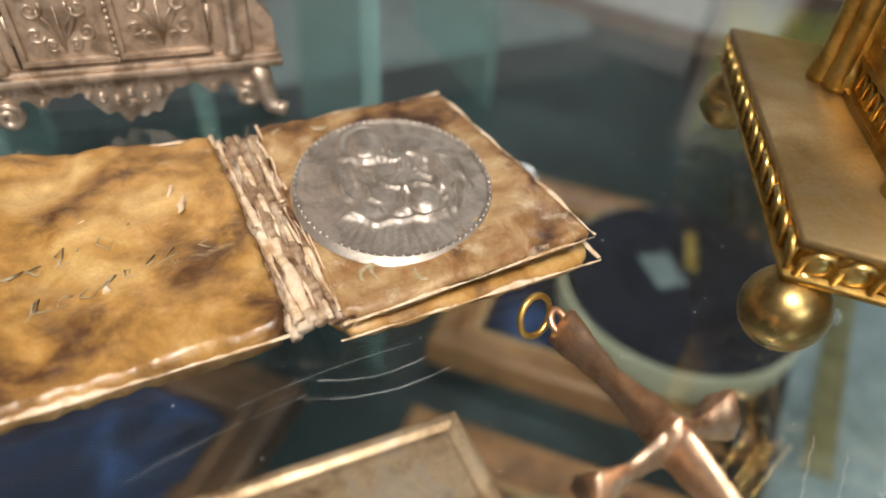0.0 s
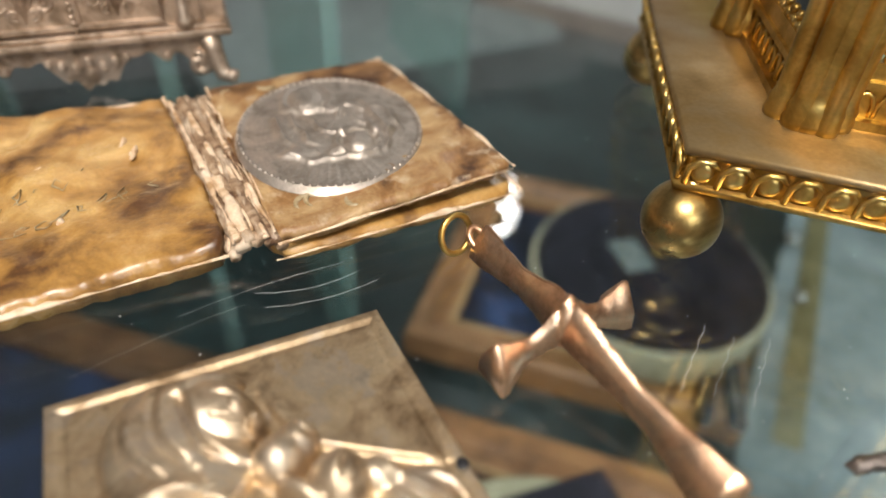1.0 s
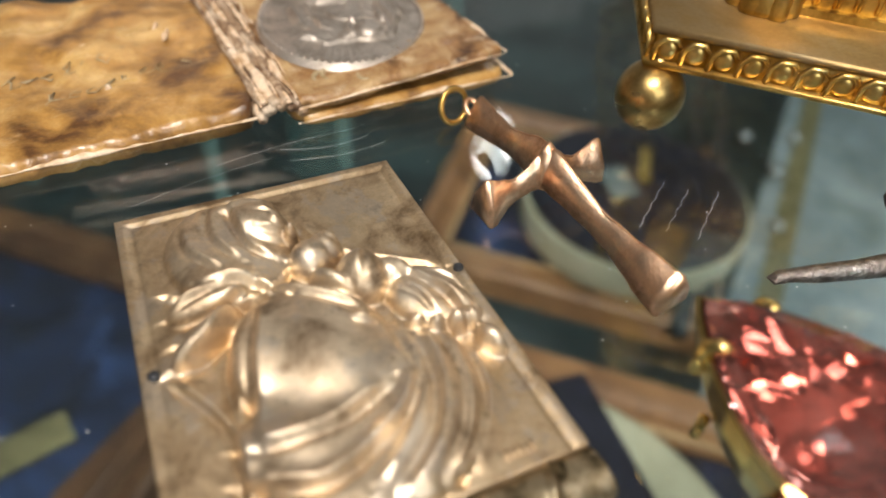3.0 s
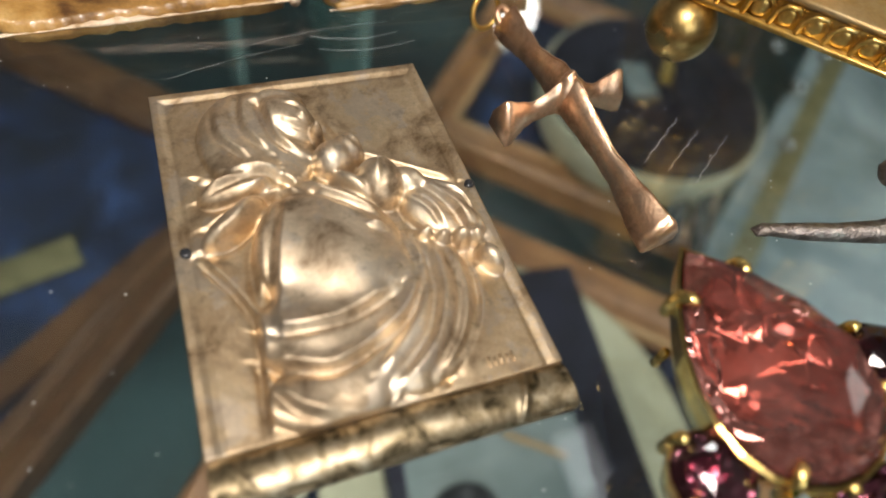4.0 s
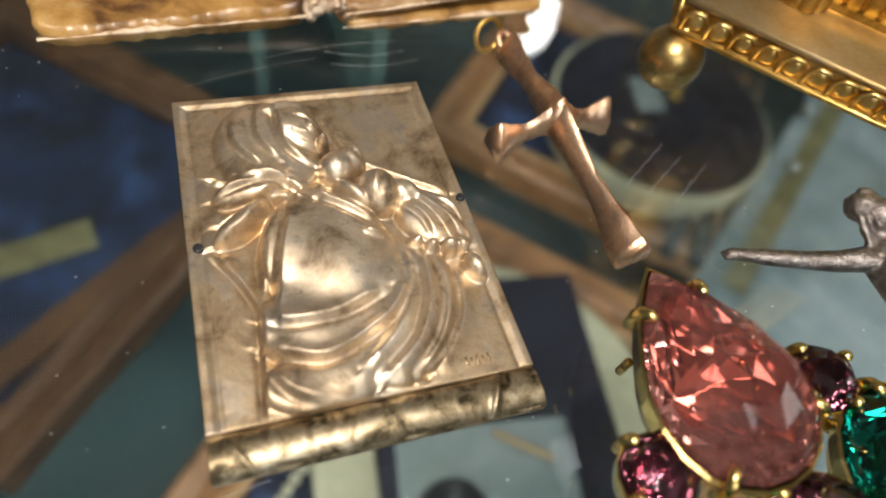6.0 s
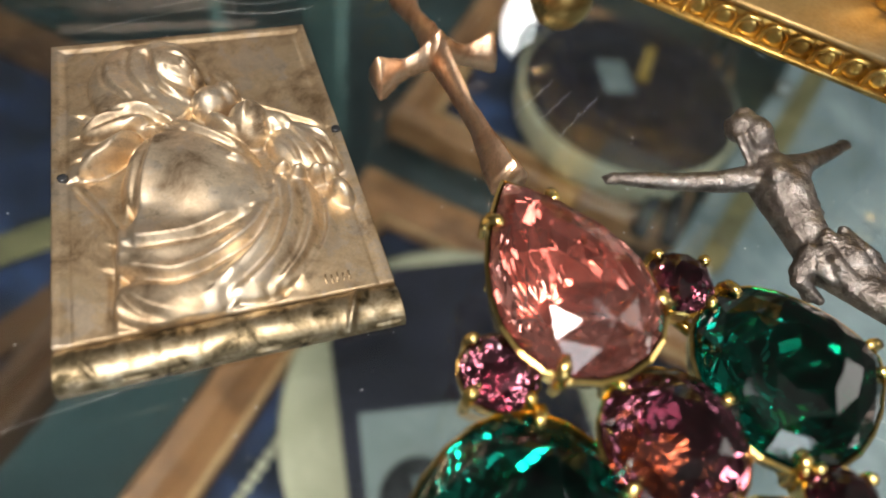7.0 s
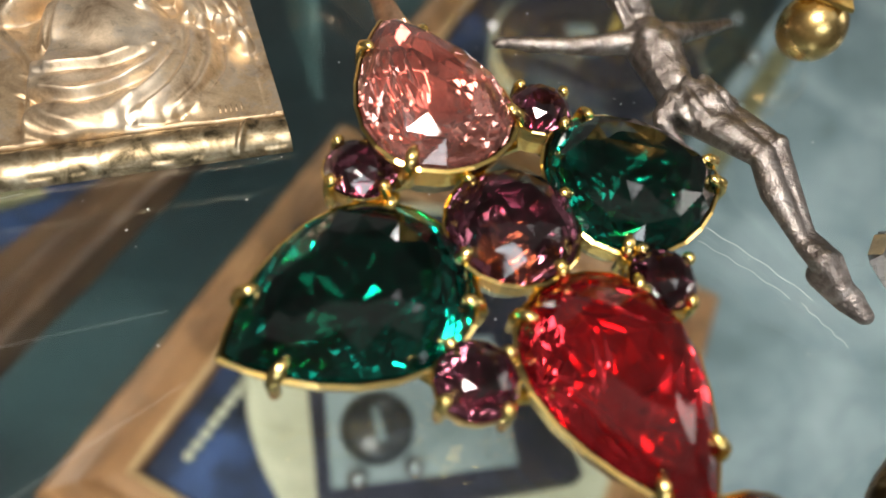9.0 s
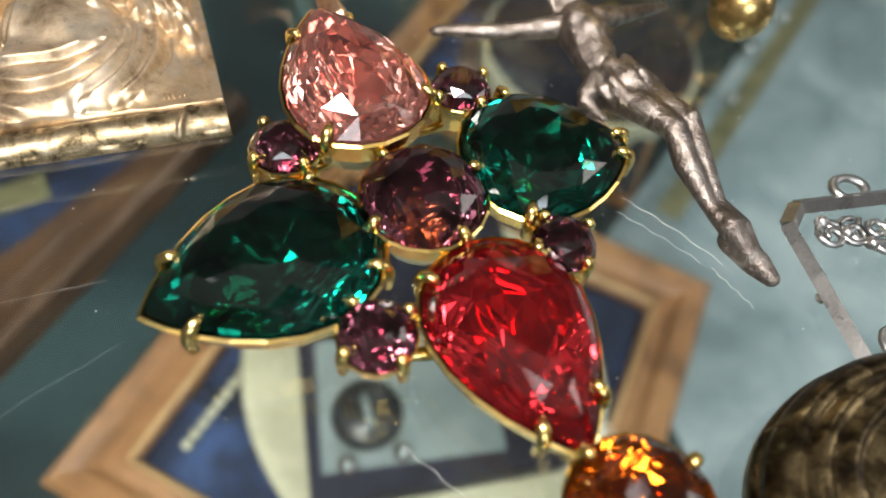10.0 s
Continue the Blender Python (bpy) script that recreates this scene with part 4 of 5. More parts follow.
# medallion
MC, MA = Vector((2.44, 6.32, 0.44)), radians(-15)
MX, MY = 1.50, 1.76
bm = bm_new()
heads = [(-0.24, 0.55, 0.20, 0.24, 0.15), (0.28, -0.30, 0.15, 0.15, 0.16), (-0.30, -0.42, 0.17, 0.09, 0.10), (0.05, -0.44, 0.10, 0.07, 0.09), (-0.05, 0.02, 0.34, 0.30, 0.05), (0.55, 0.10, 0.18, 0.34, 0.06), (-0.48, 0.0, 0.12, 0.22, 0.05)]
ridges = [  # height, width, then points of a fold of drapery
    (0.07, 0.030, (0.20, 0.40), (0.45, 0.20), (0.62, -0.12), (0.55, -0.42)), (0.06, 0.026, (0.32, 0.46), (0.60, 0.24), (0.74, -0.10)),
    (0.05, 0.024, (0.12, 0.34), (0.32, 0.08), (0.45, -0.16)), (0.06, 0.028, (-0.52, 0.34), (-0.30, 0.24), (-0.02, 0.30), (0.16, 0.20)),
    (0.06, 0.028, (-0.60, 0.16), (-0.52, -0.14), (-0.34, -0.32)), (0.05, 0.024, (-0.42, 0.22), (-0.36, -0.06), (-0.14, -0.30)),
    (0.05, 0.026, (-0.28, 0.16), (-0.10, -0.06), (0.12, -0.20)), (0.06, 0.030, (-0.48, -0.46), (-0.22, -0.56), (0.10, -0.54), (0.46, -0.48)),
    (0.04, 0.022, (0.40, -0.02), (0.50, -0.24), (0.42, -0.40)), (0.04, 0.022, (-0.05, 0.42), (0.10, 0.30), (0.06, 0.10)),
]


def ridge_at(x, y, pts):
    """Distance to a bent line."""
    best = 9.0
    for (xa, ya), (xb, yb) in zip(pts, pts[1:]):
        dx, dy = xb - xa, yb - ya
        t = min(1, max(0, ((x - xa) * dx + (y - ya) * dy) / (dx * dx + dy * dy)))
        best = min(best, math.hypot(x - xa - t * dx, y - ya - t * dy))
    return best


def medal_top(u, v):
    a, r = u * math.tau, v
    x, y = math.cos(a) * r, math.sin(a) * r
    h = 0.10 + 0.05 * (1 - r * r)
    for hx, hy, ax, ay, hh in heads:
        q = 1 - ((x - hx) / ax) ** 2 - ((y - hy) / ay) ** 2
        if q > 0:
            h = max(h, 0.14 + 0.75 * hh * math.sqrt(q))
    wx, wy = x + 0.05 * noise.noise(Vector((x * 6, y * 6, 2))), y + 0.05 * noise.noise(Vector((x * 6, y * 6, 9)))
    for hh, w, *pts in ridges:
        h += hh * math.exp(-(ridge_at(wx, wy, pts) / w) ** 1.5)
    h += 0.018 * noise.noise(Vector((x * 11, y * 11, 1))) * (1 - r) + 0.010 * noise.noise(Vector((x * 26, y * 26, 4)))
    if y < -0.50:
        h += 0.011 * math.sin(a * 60) * smoothstep(0.55, 0.72, r) * smoothstep(0.94, 0.88, r)
    for hx, hy, ax, ay in ((-0.24, 0.55, 0.27, 0.31), (0.28, -0.30, 0.23, 0.22)):
        h += 0.045 * math.exp(-((math.hypot((x - hx) / ax, (y - hy) / ay) - 1) / 0.11) ** 2)
    h += 0.05 * math.exp(-((r - 0.97) / 0.03) ** 2)
    if r > 0.985:
        h = 0.02
    X, Y = x * MX, y * MY
    return (MC.x + X * math.cos(MA) - Y * math.sin(MA), MC.y + X * math.sin(MA) + Y * math.cos(MA), MC.z + h)


sheet(bm, medal_top, 170, 70)
bmesh.ops.remove_doubles(bm, verts=bm.verts, dist=0.0005)
medal = part("medallion", bm, MEDAL, booklet, "oval tarnished silver medallion with worn relief")
bm = bm_new()
for k in range(76):
    a = k / 76 * math.tau
    X, Y = math.cos(a) * MX * 0.955, math.sin(a) * MY * 0.955
    ball(bm, (MC.x + X * math.cos(MA) - Y * math.sin(MA), MC.y + X * math.sin(MA) + Y * math.cos(MA), MC.z + 0.145), 0.032, 8, 6)
part("bead_rim", bm, MEDAL, medal)

# ---- miniature cabinet ----
cab = thing("miniature_cabinet", "small cast silver cabinet with scrolled double doors and pierced apron", "cabinet", (-0.8, 10.8, 0))
CABM = Matrix.Translation((1.55, 9.84, 0)) @ Matrix.Rotation(math.atan2(0.09, -1) - math.pi, 4, "Z")


def cf(u, z, y=0.0):
    """A point of the cabinet's front: u towards its far end, z up, y behind the front."""
    return CABM @ Vector((-u, y, z))


def cab_box(name, u0, u1, z0, z1, y0, y1, bevel=0.03, mat=None, parent=None, label=""):
    bm = bm_new()
    box(bm, (-u1, y0, z0), (-u0, y1, z1), CABM, bevel)
    return part(name, bm, mat or SILVER_OLD, parent or cab, label, smooth=False)


cab_box("body", 0.42, 4.58, 1.06, 5.2, 0.22, 2.2)
cab_box("ledge", -0.08, 5.08, 0.90, 1.04, -0.14, 2.4, 0.04)
cab_box("ledge_moulding", -0.02, 5.02, 1.04, 1.12, -0.06, 2.36, 0.03)
cab_box("cornice", -0.05, 5.05, 5.2, 5.45, -0.12, 2.4, 0.05)
for side, (ua, ub) in enumerate(((0.40, 1.02), (3.98, 4.60))):
    cab_box("pilaster", ua, ub, 1.12, 5.2, 0.04, 0.26, 0.04)
    cab_box("pilaster_panel", ua + 0.16, ub - 0.16, 1.3, 5.0, 0.0, 0.06, 0.03)
    bm = bm_new()
    c = cf((ua + ub) / 2, 0, 0.02)
    lathe(bm, [(0.17, 1.12), (0.17, 1.22), (0.11, 1.32), (0.10, 3.0), (0.10, 4.9), (0.16, 5.1), (0.16, 5.2)], (c.x, c.y, 0), 16)
    part("colonnette", bm, SILVER_OLD, cab)
for u0 in (0.0, 4.62):
    bm = bm_new()
    prof = [(u0, 1.10), (u0 + 0.38, 1.10), (u0 + 0.38, 2.1), (u0 + 0.30, 2.05), (u0 + (0.0 if u0 < 1 else 0.2), 1.62)]
    a = [bm.verts.new(cf(u, z, 0.12)) for u, z in prof]
    b = [bm.verts.new(cf(u, z, 0.24)) for u, z in prof]
    bm.faces.new(a)
    bm.faces.new(b)
    for k in range(5):
        bm.faces.new((a[k], a[(k + 1) % 5], b[(k + 1) % 5], b[k]))
    part("side_wing", bm, SILVER_OLD, cab, smooth=False)


def scrolls(parent, u0, u1, z0, z1, y):
    """Scrollwork of a door: a stem with spirals on both sides, mirrored."""
    uc = (u0 + u1) / 2
    w = (u1 - u0) / 2
    for level in range(3):
        zc = z0 + 0.28 + level * 0.95
        for s in (-1, 1):
            for cu, cz, r, a0, tn in ((0.55, 0.50, 0.17, 2.5, 1.3), (0.62, 0.12, 0.15, 3.5, 1.25), (0.28, -0.06, 0.11, 4.2, 1.2)):
                bm = bm_new()
                pts = spiral((0, 0), r, 0.02, a0, tn, 16)
                tube(bm, [cf(uc + s * (cu * w + px), zc + cz + py, y) for px, py in pts], [0.030] * 12 + [0.028, 0.026, 0.024, 0.03, 0.034], 5)
                part("scroll", bm, SILVER_OLD, parent)
            bm = bm_new()
            tube(bm, [cf(uc + s * 0.02, zc - 0.1, y), cf(uc + s * 0.10, zc + 0.25, y - 0.01), cf(uc + s * 0.26, zc + 0.46, y)], [0.02, 0.032, 0.012], 5)
            part("leaf", bm, SILVER_OLD, parent)
            bm = bm_new()
            tube(bm, [cf(uc + s * 0.02, zc - 0.02, y), cf(uc + s * 0.22 * w, zc + 0.10, y), cf(uc + s * 0.42 * w, zc + 0.30, y), cf(uc + s * 0.40 * w, zc + 0.52, y)], 0.024, 5)
            part("stem", bm, SILVER_OLD, parent)
        bm = bm_new()
        tube(bm, [cf(uc, zc - 0.2, y), cf(uc, zc + 0.2, y - 0.01), cf(uc, zc + 0.55, y)], [0.02, 0.034, 0.012], 5)
        part("leaf", bm, SILVER_OLD, parent)


for u0, u1, lean in ((1.08, 2.50, 0.0), (2.56, 3.94, 0.03)):
    d = cab_box("door", u0, u1, 1.16, 5.1, 0.10 - lean, 0.24, 0.02, None, None, "scroll-worked door")
    for ua, ub, za, zb in ((u0, u1, 1.16, 1.26), (u0, u0 + 0.10, 1.26, 5.0), (u1 - 0.10, u1, 1.26, 5.0), (u0, u1, 5.0, 5.1)):
        cab_box("door_frame", ua, ub, za, zb, 0.04 - lean, 0.11, 0.02, None, d)
    scrolls(d, u0 + 0.1, u1 - 0.1, 1.28, 5.0, 0.09 - lean)
bm = bm_new()
for k in range(34):
    ball(bm, cf(2.53, 1.18 + 0.115 * k, 0.03), (0.055, 0.055, 0.062), 8, 6)
part("bead_rod", bm, SILVER_OLD, cab, "beaded astragal between the doors")
for u in (1.03, 3.97):
    bm = bm_new()
    tube(bm, [cf(u, 1.55, 0.06), cf(u, 2.0, 0.06)], 0.05, 8)
    part("hinge", bm, SILVER_OLD, cab)
# apron: ring band, central pendant and scrolled feet
for k in range(40):
    u = 0.32 + k * 0.11
    bm = bm_new()
    c = cf(u, 0.80 - 0.02 * (k % 2), -0.02)
    tube(bm, [c + (CABM.to_3x3() @ Vector((0.042 * math.cos(a), 0, 0.042 * math.sin(a)))) for a in [j * math.tau / 10 for j in range(10)]], 0.02, 5, True)
    part("ring_ornament", bm, SILVER_OLD, cab)


def apron(bm, lower, n, u0, u1, zt, y0=0.0, y1=0.14):
    up = []
    for y in (y0, y1):
        row = []
        for i in range(n + 1):
            u = u0 + (u1 - u0) * i / n
            z = lower(u)
            row.append((bm.verts.new(cf(u, zt, y)), bm.verts.new(cf(u, z, y))))
        up.append(row)
    f, b = up
    for i in range(n):
        bm.faces.new((f[i][0], f[i + 1][0], f[i + 1][1], f[i][1]))
        bm.faces.new((b[i][0], b[i][1], b[i + 1][1], b[i + 1][0]))
        bm.faces.new((f[i][1], f[i + 1][1], b[i + 1][1], b[i][1]))
        bm.faces.new((f[i][0], b[i][0], b[i + 1][0], f[i + 1][0]))
    bm.faces.new((f[0][0], f[0][1], b[0][1], b[0][0]))
    bm.faces.new((f[n][0], b[n][0], b[n][1], f[n][1]))


def apron_edge(u):
    t = abs(u - 2.5)
    z = 0.64 + 0.04 * math.sin(u * 14)
    z -= 0.52 * max(0, 1 - (t / 0.72) ** 2) ** 0.8 * (1 + 0.1 * math.sin(u * 22))
    z -= 0.16 * math.exp(-((t - 1.35) / 0.16) ** 2)
    z -= 0.40 * math.exp(-((t - 1.95) / 0.22) ** 2)
    return z


bm = bm_new()
apron(bm, apron_edge, 110, 0.22, 4.78, 0.90)
part("apron", bm, SILVER_OLD, cab, "pierced scalloped apron", smooth=False)
for u, z, r in ((2.5, 0.34, 0.13), (2.28, 0.48, 0.09), (2.72, 0.48, 0.09), (2.05, 0.56, 0.08), (2.95, 0.56, 0.08), (2.5, 0.62, 0.08), (1.85, 0.62, 0.06), (3.15, 0.62, 0.06), (1.15, 0.55, 0.07), (3.85, 0.55, 0.07)):
    bm = bm_new()
    tube(bm, [cf(u + px, z + py, -0.03) for px, py in spiral((0, 0), r, 0.02, 1.0, 1.4, 14)], 0.028, 5)
    ball(bm, cf(u, z, -0.01), 0.04, 8, 6)
    part("scroll", bm, SILVER_OLD, cab)
for s, uf in ((1, 0.30), (-1, 4.70)):
    bm = bm_new()
    tube(bm, [cf(uf + s * 0.05, 0.88, 0.06), cf(uf + s * 0.02, 0.6, 0.02), cf(uf - s * 0.02, 0.35, -0.04), cf(uf - s * 0.1, 0.14, -0.12), cf(uf - s * 0.26, 0.10, -0.20), cf(uf - s * 0.30, 0.22, -0.2)], [0.20, 0.19, 0.18, 0.16, 0.14, 0.10], 8)
    tube(bm, [cf(uf + s * 0.30 + px, 0.36 + py, -0.02) for px, py in spiral((0, 0), 0.22, 0.04, 1.2, 1.5, 18)], 0.085, 6)
    part("scroll_foot", bm, SILVER_OLD, cab)
for uf in (0.3, 4.7):
    cab_box("rear_leg", uf - 0.12, uf + 0.12, 0.0, 0.9, 2.0, 2.2, 0.03)

# ---- gilt stand ----
E1, E2 = Vector((0.715, -0.699)), Vector((0.552, 0.834))
CORNER = Vector((5.93, 2.30))
stand = thing("gilt_stand", "gilt brass arcaded stand on ball feet, dusty on top", "stand", (9.0, 3.0, 0))


def sp(a, b, z):
    p = CORNER + E1 * a + E2 * b
    return Vector((p.x, p.y, z))


LA, LB = 6.9, 5.9


def plate(bm, inset, z0, z1, bevel, n=1):
    pts = [sp(inset, inset, 0), sp(LA - inset, inset, 0), sp(LA - inset, LB - inset, 0), sp(inset, LB - inset, 0)]
    prism(bm, [(p.x, p.y) for p in pts], z0, z1, bevel)
    bmesh.ops.bevel(bm, geom=[e for e in bm.edges if abs(e.verts[0].co.z - e.verts[1].co.z) > 0.1], offset=0.10, segments=3, affect="EDGES")


bm = bm_new()
plate(bm, -0.06, 1.12, 1.20, 0.02)
part("lower_lip", bm, GILT, stand)
bm = bm_new()
plate(bm, 0.06, 1.19, 1.64, 0.0)
part("edge_band", bm, GILT, stand)
bm = bm_new()
plate(bm, -0.03, 1.62, 1.74, 0.05)
part("top_plate", bm, GILT_DUSTY, stand, "dusty gilt top plate")
# leaf ornaments along two edges
for axis, length in ((0, LA), (1, LB)):
    count = int(length / 0.40)
    for k in range(count):
        a = 0.25 + k * (length - 0.4) / (count - 1)
        bm = bm_new()
        d3 = Vector((*(E1 if axis == 0 else E2), 0))
        o3 = Vector((*(-E2 if axis == 0 else -E1), 0)) * 0.02
        c = sp(a, 0.04, 1.42) if axis == 0 else sp(0.04, a, 1.42)
        c = c + o3
        ball(bm, c - Vector((0, 0, 0.03)), 1.0, 12, 8, Matrix((( d3.x * 0.15, 0, 0, 0), (d3.y * 0.15, 0, 0, 0), (0, 0, 0.15, 0), (0, 0, 0, 1))) + Matrix(((0, o3.x * 3.2, 0, 0), (0, o3.y * 3.2, 0, 0), (0, 0, 0, 0), (0, 0, 0, 0))))
        tube(bm, [c - d3 * 0.19 + o3 * 2 + Vector((0, 0, -0.20)), c - d3 * 0.18 + o3 * 3 + Vector((0, 0, 0.04)), c - d3 * 0.08 + o3 * 3.6 + Vector((0, 0, 0.15)), c + d3 * 0.08 + o3 * 3.6 + Vector((0, 0, 0.17)), c + d3 * 0.18 + o3 * 2.6 + Vector((0, 0, 0.06))], [0.04, 0.045, 0.055, 0.045, 0.02], 6)
        part("leaf_ornament", bm, GILT, stand)
for a, b in ((0.22, 0.12), (LA - 0.25, 0.15), (0.3, LB - 0.35), (LA - 0.3, LB - 0.3)):
    bm = bm_new()
    p = sp(a, b, 0)
    lathe(bm, [(0.02, 0.0)] + [(0.54 * math.sin(k * math.pi / 20), 0.565 - 0.565 * math.cos(k * math.pi / 20)) for k in range(1, 19)] + [(0.12, 1.11), (0.12, 1.22)], (p.x, p.y, 0), 40)
    part("ball_foot", bm, BALL, stand, "polished brass ball foot")


def cluster(a, b):
    """A clustered column: round shafts on moulded bases."""
    for da, db, r in ((0, 0, 0.27), (-0.32, 0.10, 0.16), (0.34, 0.0, 0.16), (0.16, -0.24, 0.12), (-0.18, -0.16, 0.14), (0.0, 0.34, 0.16)):
        bm = bm_new()
        p = sp(a + da, b + db, 1.74)
        lathe(bm, [(r * 1.35, 0.0), (r * 1.4, 0.10), (r * 1.25, 0.18), (r * 1.32, 0.26), (r * 1.05, 0.36), (r, 0.5), (r * 0.97, 4.6), (r * 1.2, 4.8), (r * 1.3, 5.0)], p, 20)
        part("column", bm, GILT, stand)


for a, b in ((1.68, 1.30), (1.45, 4.35), (5.45, 1.30), (5.45, 4.45)):
    cluster(a, b)
# low arcaded walls between the columns
for axis, x0, x1 in ((0, 1.85, 5.05), (1, 1.85, 4.05)):
    f = (lambda s, off, z: sp(s, 1.45 + off, z)) if axis == 0 else (lambda s, off, z: sp(1.45 + off, s, z))
    for z0, z1, o0, o1, nm in ((1.74, 1.86, -0.12, 0.2, "plinth"), (1.86, 2.28, 0.0, 0.14, "low_wall"), (2.28, 2.38, -0.08, 0.2, "string_course"), (2.38, 2.62, -0.02, 0.14, "rail")):
        bm = bm_new()
        vs = [bm.verts.new(f(s, o, z)) for z in (z0, z1) for s, o in ((x0, o0), (x1, o0), (x1, o1), (x0, o1))]
        for q in ((0, 1, 2, 3), (4, 5, 6, 7), (0, 1, 5, 4), (1, 2, 6, 5), (2, 3, 7, 6), (3, 0, 4, 7)):
            bm.faces.new([vs[i] for i in q])
        part(nm, bm, GILT, stand, smooth=False)
    n = int((x1 - x0) / 0.29)
    for k in range(n):
        s = x0 + 0.15 + k * 0.29
        bm = bm_new()
        tube(bm, [f(s - 0.12, -0.03, 1.90), f(s - 0.12, -0.03, 2.06), f(s - 0.07, -0.03, 2.18), f(s, -0.03, 2.22), f(s + 0.07, -0.03, 2.18), f(s + 0.12, -0.03, 2.06), f(s + 0.12, -0.03, 1.90)], 0.032, 6)
        part("arch_ornament", bm, GILT, stand)
        bm = bm_new()
        for dx, dz in ((-0.08, 2.66), (0.08, 2.66), (0, 2.78)):
            ball(bm, f(s + dx, 0.04, dz), 0.07, 10, 7)
        part("palmette", bm, GILT, stand)
bm = bm_new()
pts = [sp(1.2, 1.2, 0), sp(5.7, 1.2, 0), sp(5.7, 4.7, 0), sp(1.2, 4.7, 0)]
prism(bm, [(p.x, p.y) for p in pts], 6.72, 7.1, 0.04)
part("roof_plate", bm, GILT, stand)

bm = bm_new()
vs = [bm.verts.new(sp(a, b, z)) for z in (1.75, 6.6) for a, b in ((1.9, 1.95), (5.0, 1.95), (5.0, 2.05), (1.9, 2.05))]
for q in ((0, 1, 2, 3), (4, 5, 6, 7), (0, 1, 5, 4), (1, 2, 6, 5), (2, 3, 7, 6), (3, 0, 4, 7)):
    bm.faces.new([vs[i] for i in q])
part("picture_panel", bm, PICTURE, stand, "faded painted panel in blue, green and white", smooth=False)

# ---- small painted box behind the stand ----
pb = thing("painted_box", "small dark-edged box painted in yellow and green", "box", (17.0, 12.6, 0))
PBM = Matrix.Translation((17.0, 12.6, 0)) @ Matrix.Rotation(radians(-38), 4, "Z")
bm = bm_new()
box(bm, (-2.0, -1.2, 0.0), (2.0, 1.2, 5.0), PBM, 0.08)
part("body", bm, BROWN_EDGE, pb)
bm = bm_new()
box(bm, (-1.7, -1.26, 0.35), (1.7, -1.19, 4.7), PBM, 0.02)
part("painted_front", bm, YELLOW_GREEN, pb, "yellow and green painted front")

# ---- grey filigree plaque ----
fil = thing("filigree_plaque", "grey metal open filigree plaque with chamfered corners", "plaque", (10.6, -7.2, 0))
FM = Matrix.Translation((9.28, -6.02, 0.16)) @ Matrix.Rotation(radians(-6), 4, "Z")


def fp(x, y, z=0.0):
    return FM @ Vector((x, y, z))


out = [(0.30, 0.0), (3.0, 0.0), (3.3, -0.3), (3.3, -2.6), (3.0, -2.9), (0.30, -2.9), (0.0, -2.6), (0.0, -0.3)]
for k in range(8):
    a, b = out[k], out[(k + 1) % 8]
    bm = bm_new()
    tube(bm, [fp(*a), fp(*b)], 0.13, 4)
    part("frame_bar", bm, STEEL, fil, smooth=False)
for k in range(7):
    for j in range(2):
        bm = bm_new()
        cx, cy = 0.55 + 0.36 * k, -0.55 - 1.7 * j
        tube(bm, [fp(cx + px, cy + py, 0.02) for px, py in spiral((0, 0), 0.26, 0.05, k * 1.1 + j, 1.6, 18)], 0.05, 6)
        part("scroll", bm, STEEL, fil)
for k in range(9):
    bm = bm_new()
    ball(bm, fp(0.5 + 0.28 * k, -0.32 - 0.22 * k, 0.04), 0.10, 10, 7)
    tube(bm, [fp(0.5 + 0.28 * k, -0.32 - 0.22 * k, 0.0), fp(0.78 + 0.28 * k, -0.54 - 0.22 * k, 0.0)], 0.06, 6)
    part("grain", bm, STEEL, fil)
bm = bm_new()
tube(bm, [fp(1.3 + 0.26 * math.cos(a), 0.22 + 0.2 * math.sin(a), 0.0) for a in [k * math.tau / 20 for k in range(20)]], 0.07, 6, True)
part("loop", bm, STEEL, fil)
for x, y in ((0.0, -1.4), (3.3, -1.4)):
    bm = bm_new()
    tube(bm, [fp(x, y, -0.16), fp(x, y, 0.0)], 0.08, 6)
    part("foot", bm, STEEL, fil)

# ---- domed oval box ----
dome = thing("oval_box", "dark bronze oval lidded box with ringed mouldings", "box", (8.85, -9.95, 0))
DC = (8.65, -10.0, 0)
bm = bm_new()
lathe(bm, [(0.3, 0.0), (2.05, 0.0), (2.20, 0.08), (2.24, 0.30), (2.18, 0.46)], DC, 72, 1.0, 0.72)
part("base", bm, BRONZE_DARK, dome)
bm = bm_new()
lathe(bm, [(2.0, 0.44), (2.20, 0.47), (2.20, 0.60), (2.10, 0.74), (1.95, 0.80), (1.90, 0.76), (1.84, 0.78), (1.80, 0.88), (1.70, 0.92), (1.62, 0.86), (1.56, 0.87), (1.50, 0.96), (1.42, 0.98), (1.34, 0.88), (1.26, 0.86), (0.9, 0.95), (0.4, 1.0), (0.05, 1.01)], DC, 72, 1.0, 0.72)
lid = part("lid", bm, BRONZE_DARK, dome, "dark ringed lid")
bm = bm_new()
for k in range(6):
    a = k * math.tau / 6
    ball(bm, (DC[0] + 0.5 * math.cos(a), DC[1] + 0.36 * math.sin(a), 0.97), (0.26, 0.20, 0.12), 12, 8)
ball(bm, (DC[0], DC[1], 1.0), (0.3, 0.24, 0.12), 12, 8)
part("relief", bm, BRONZE_DARK, lid)

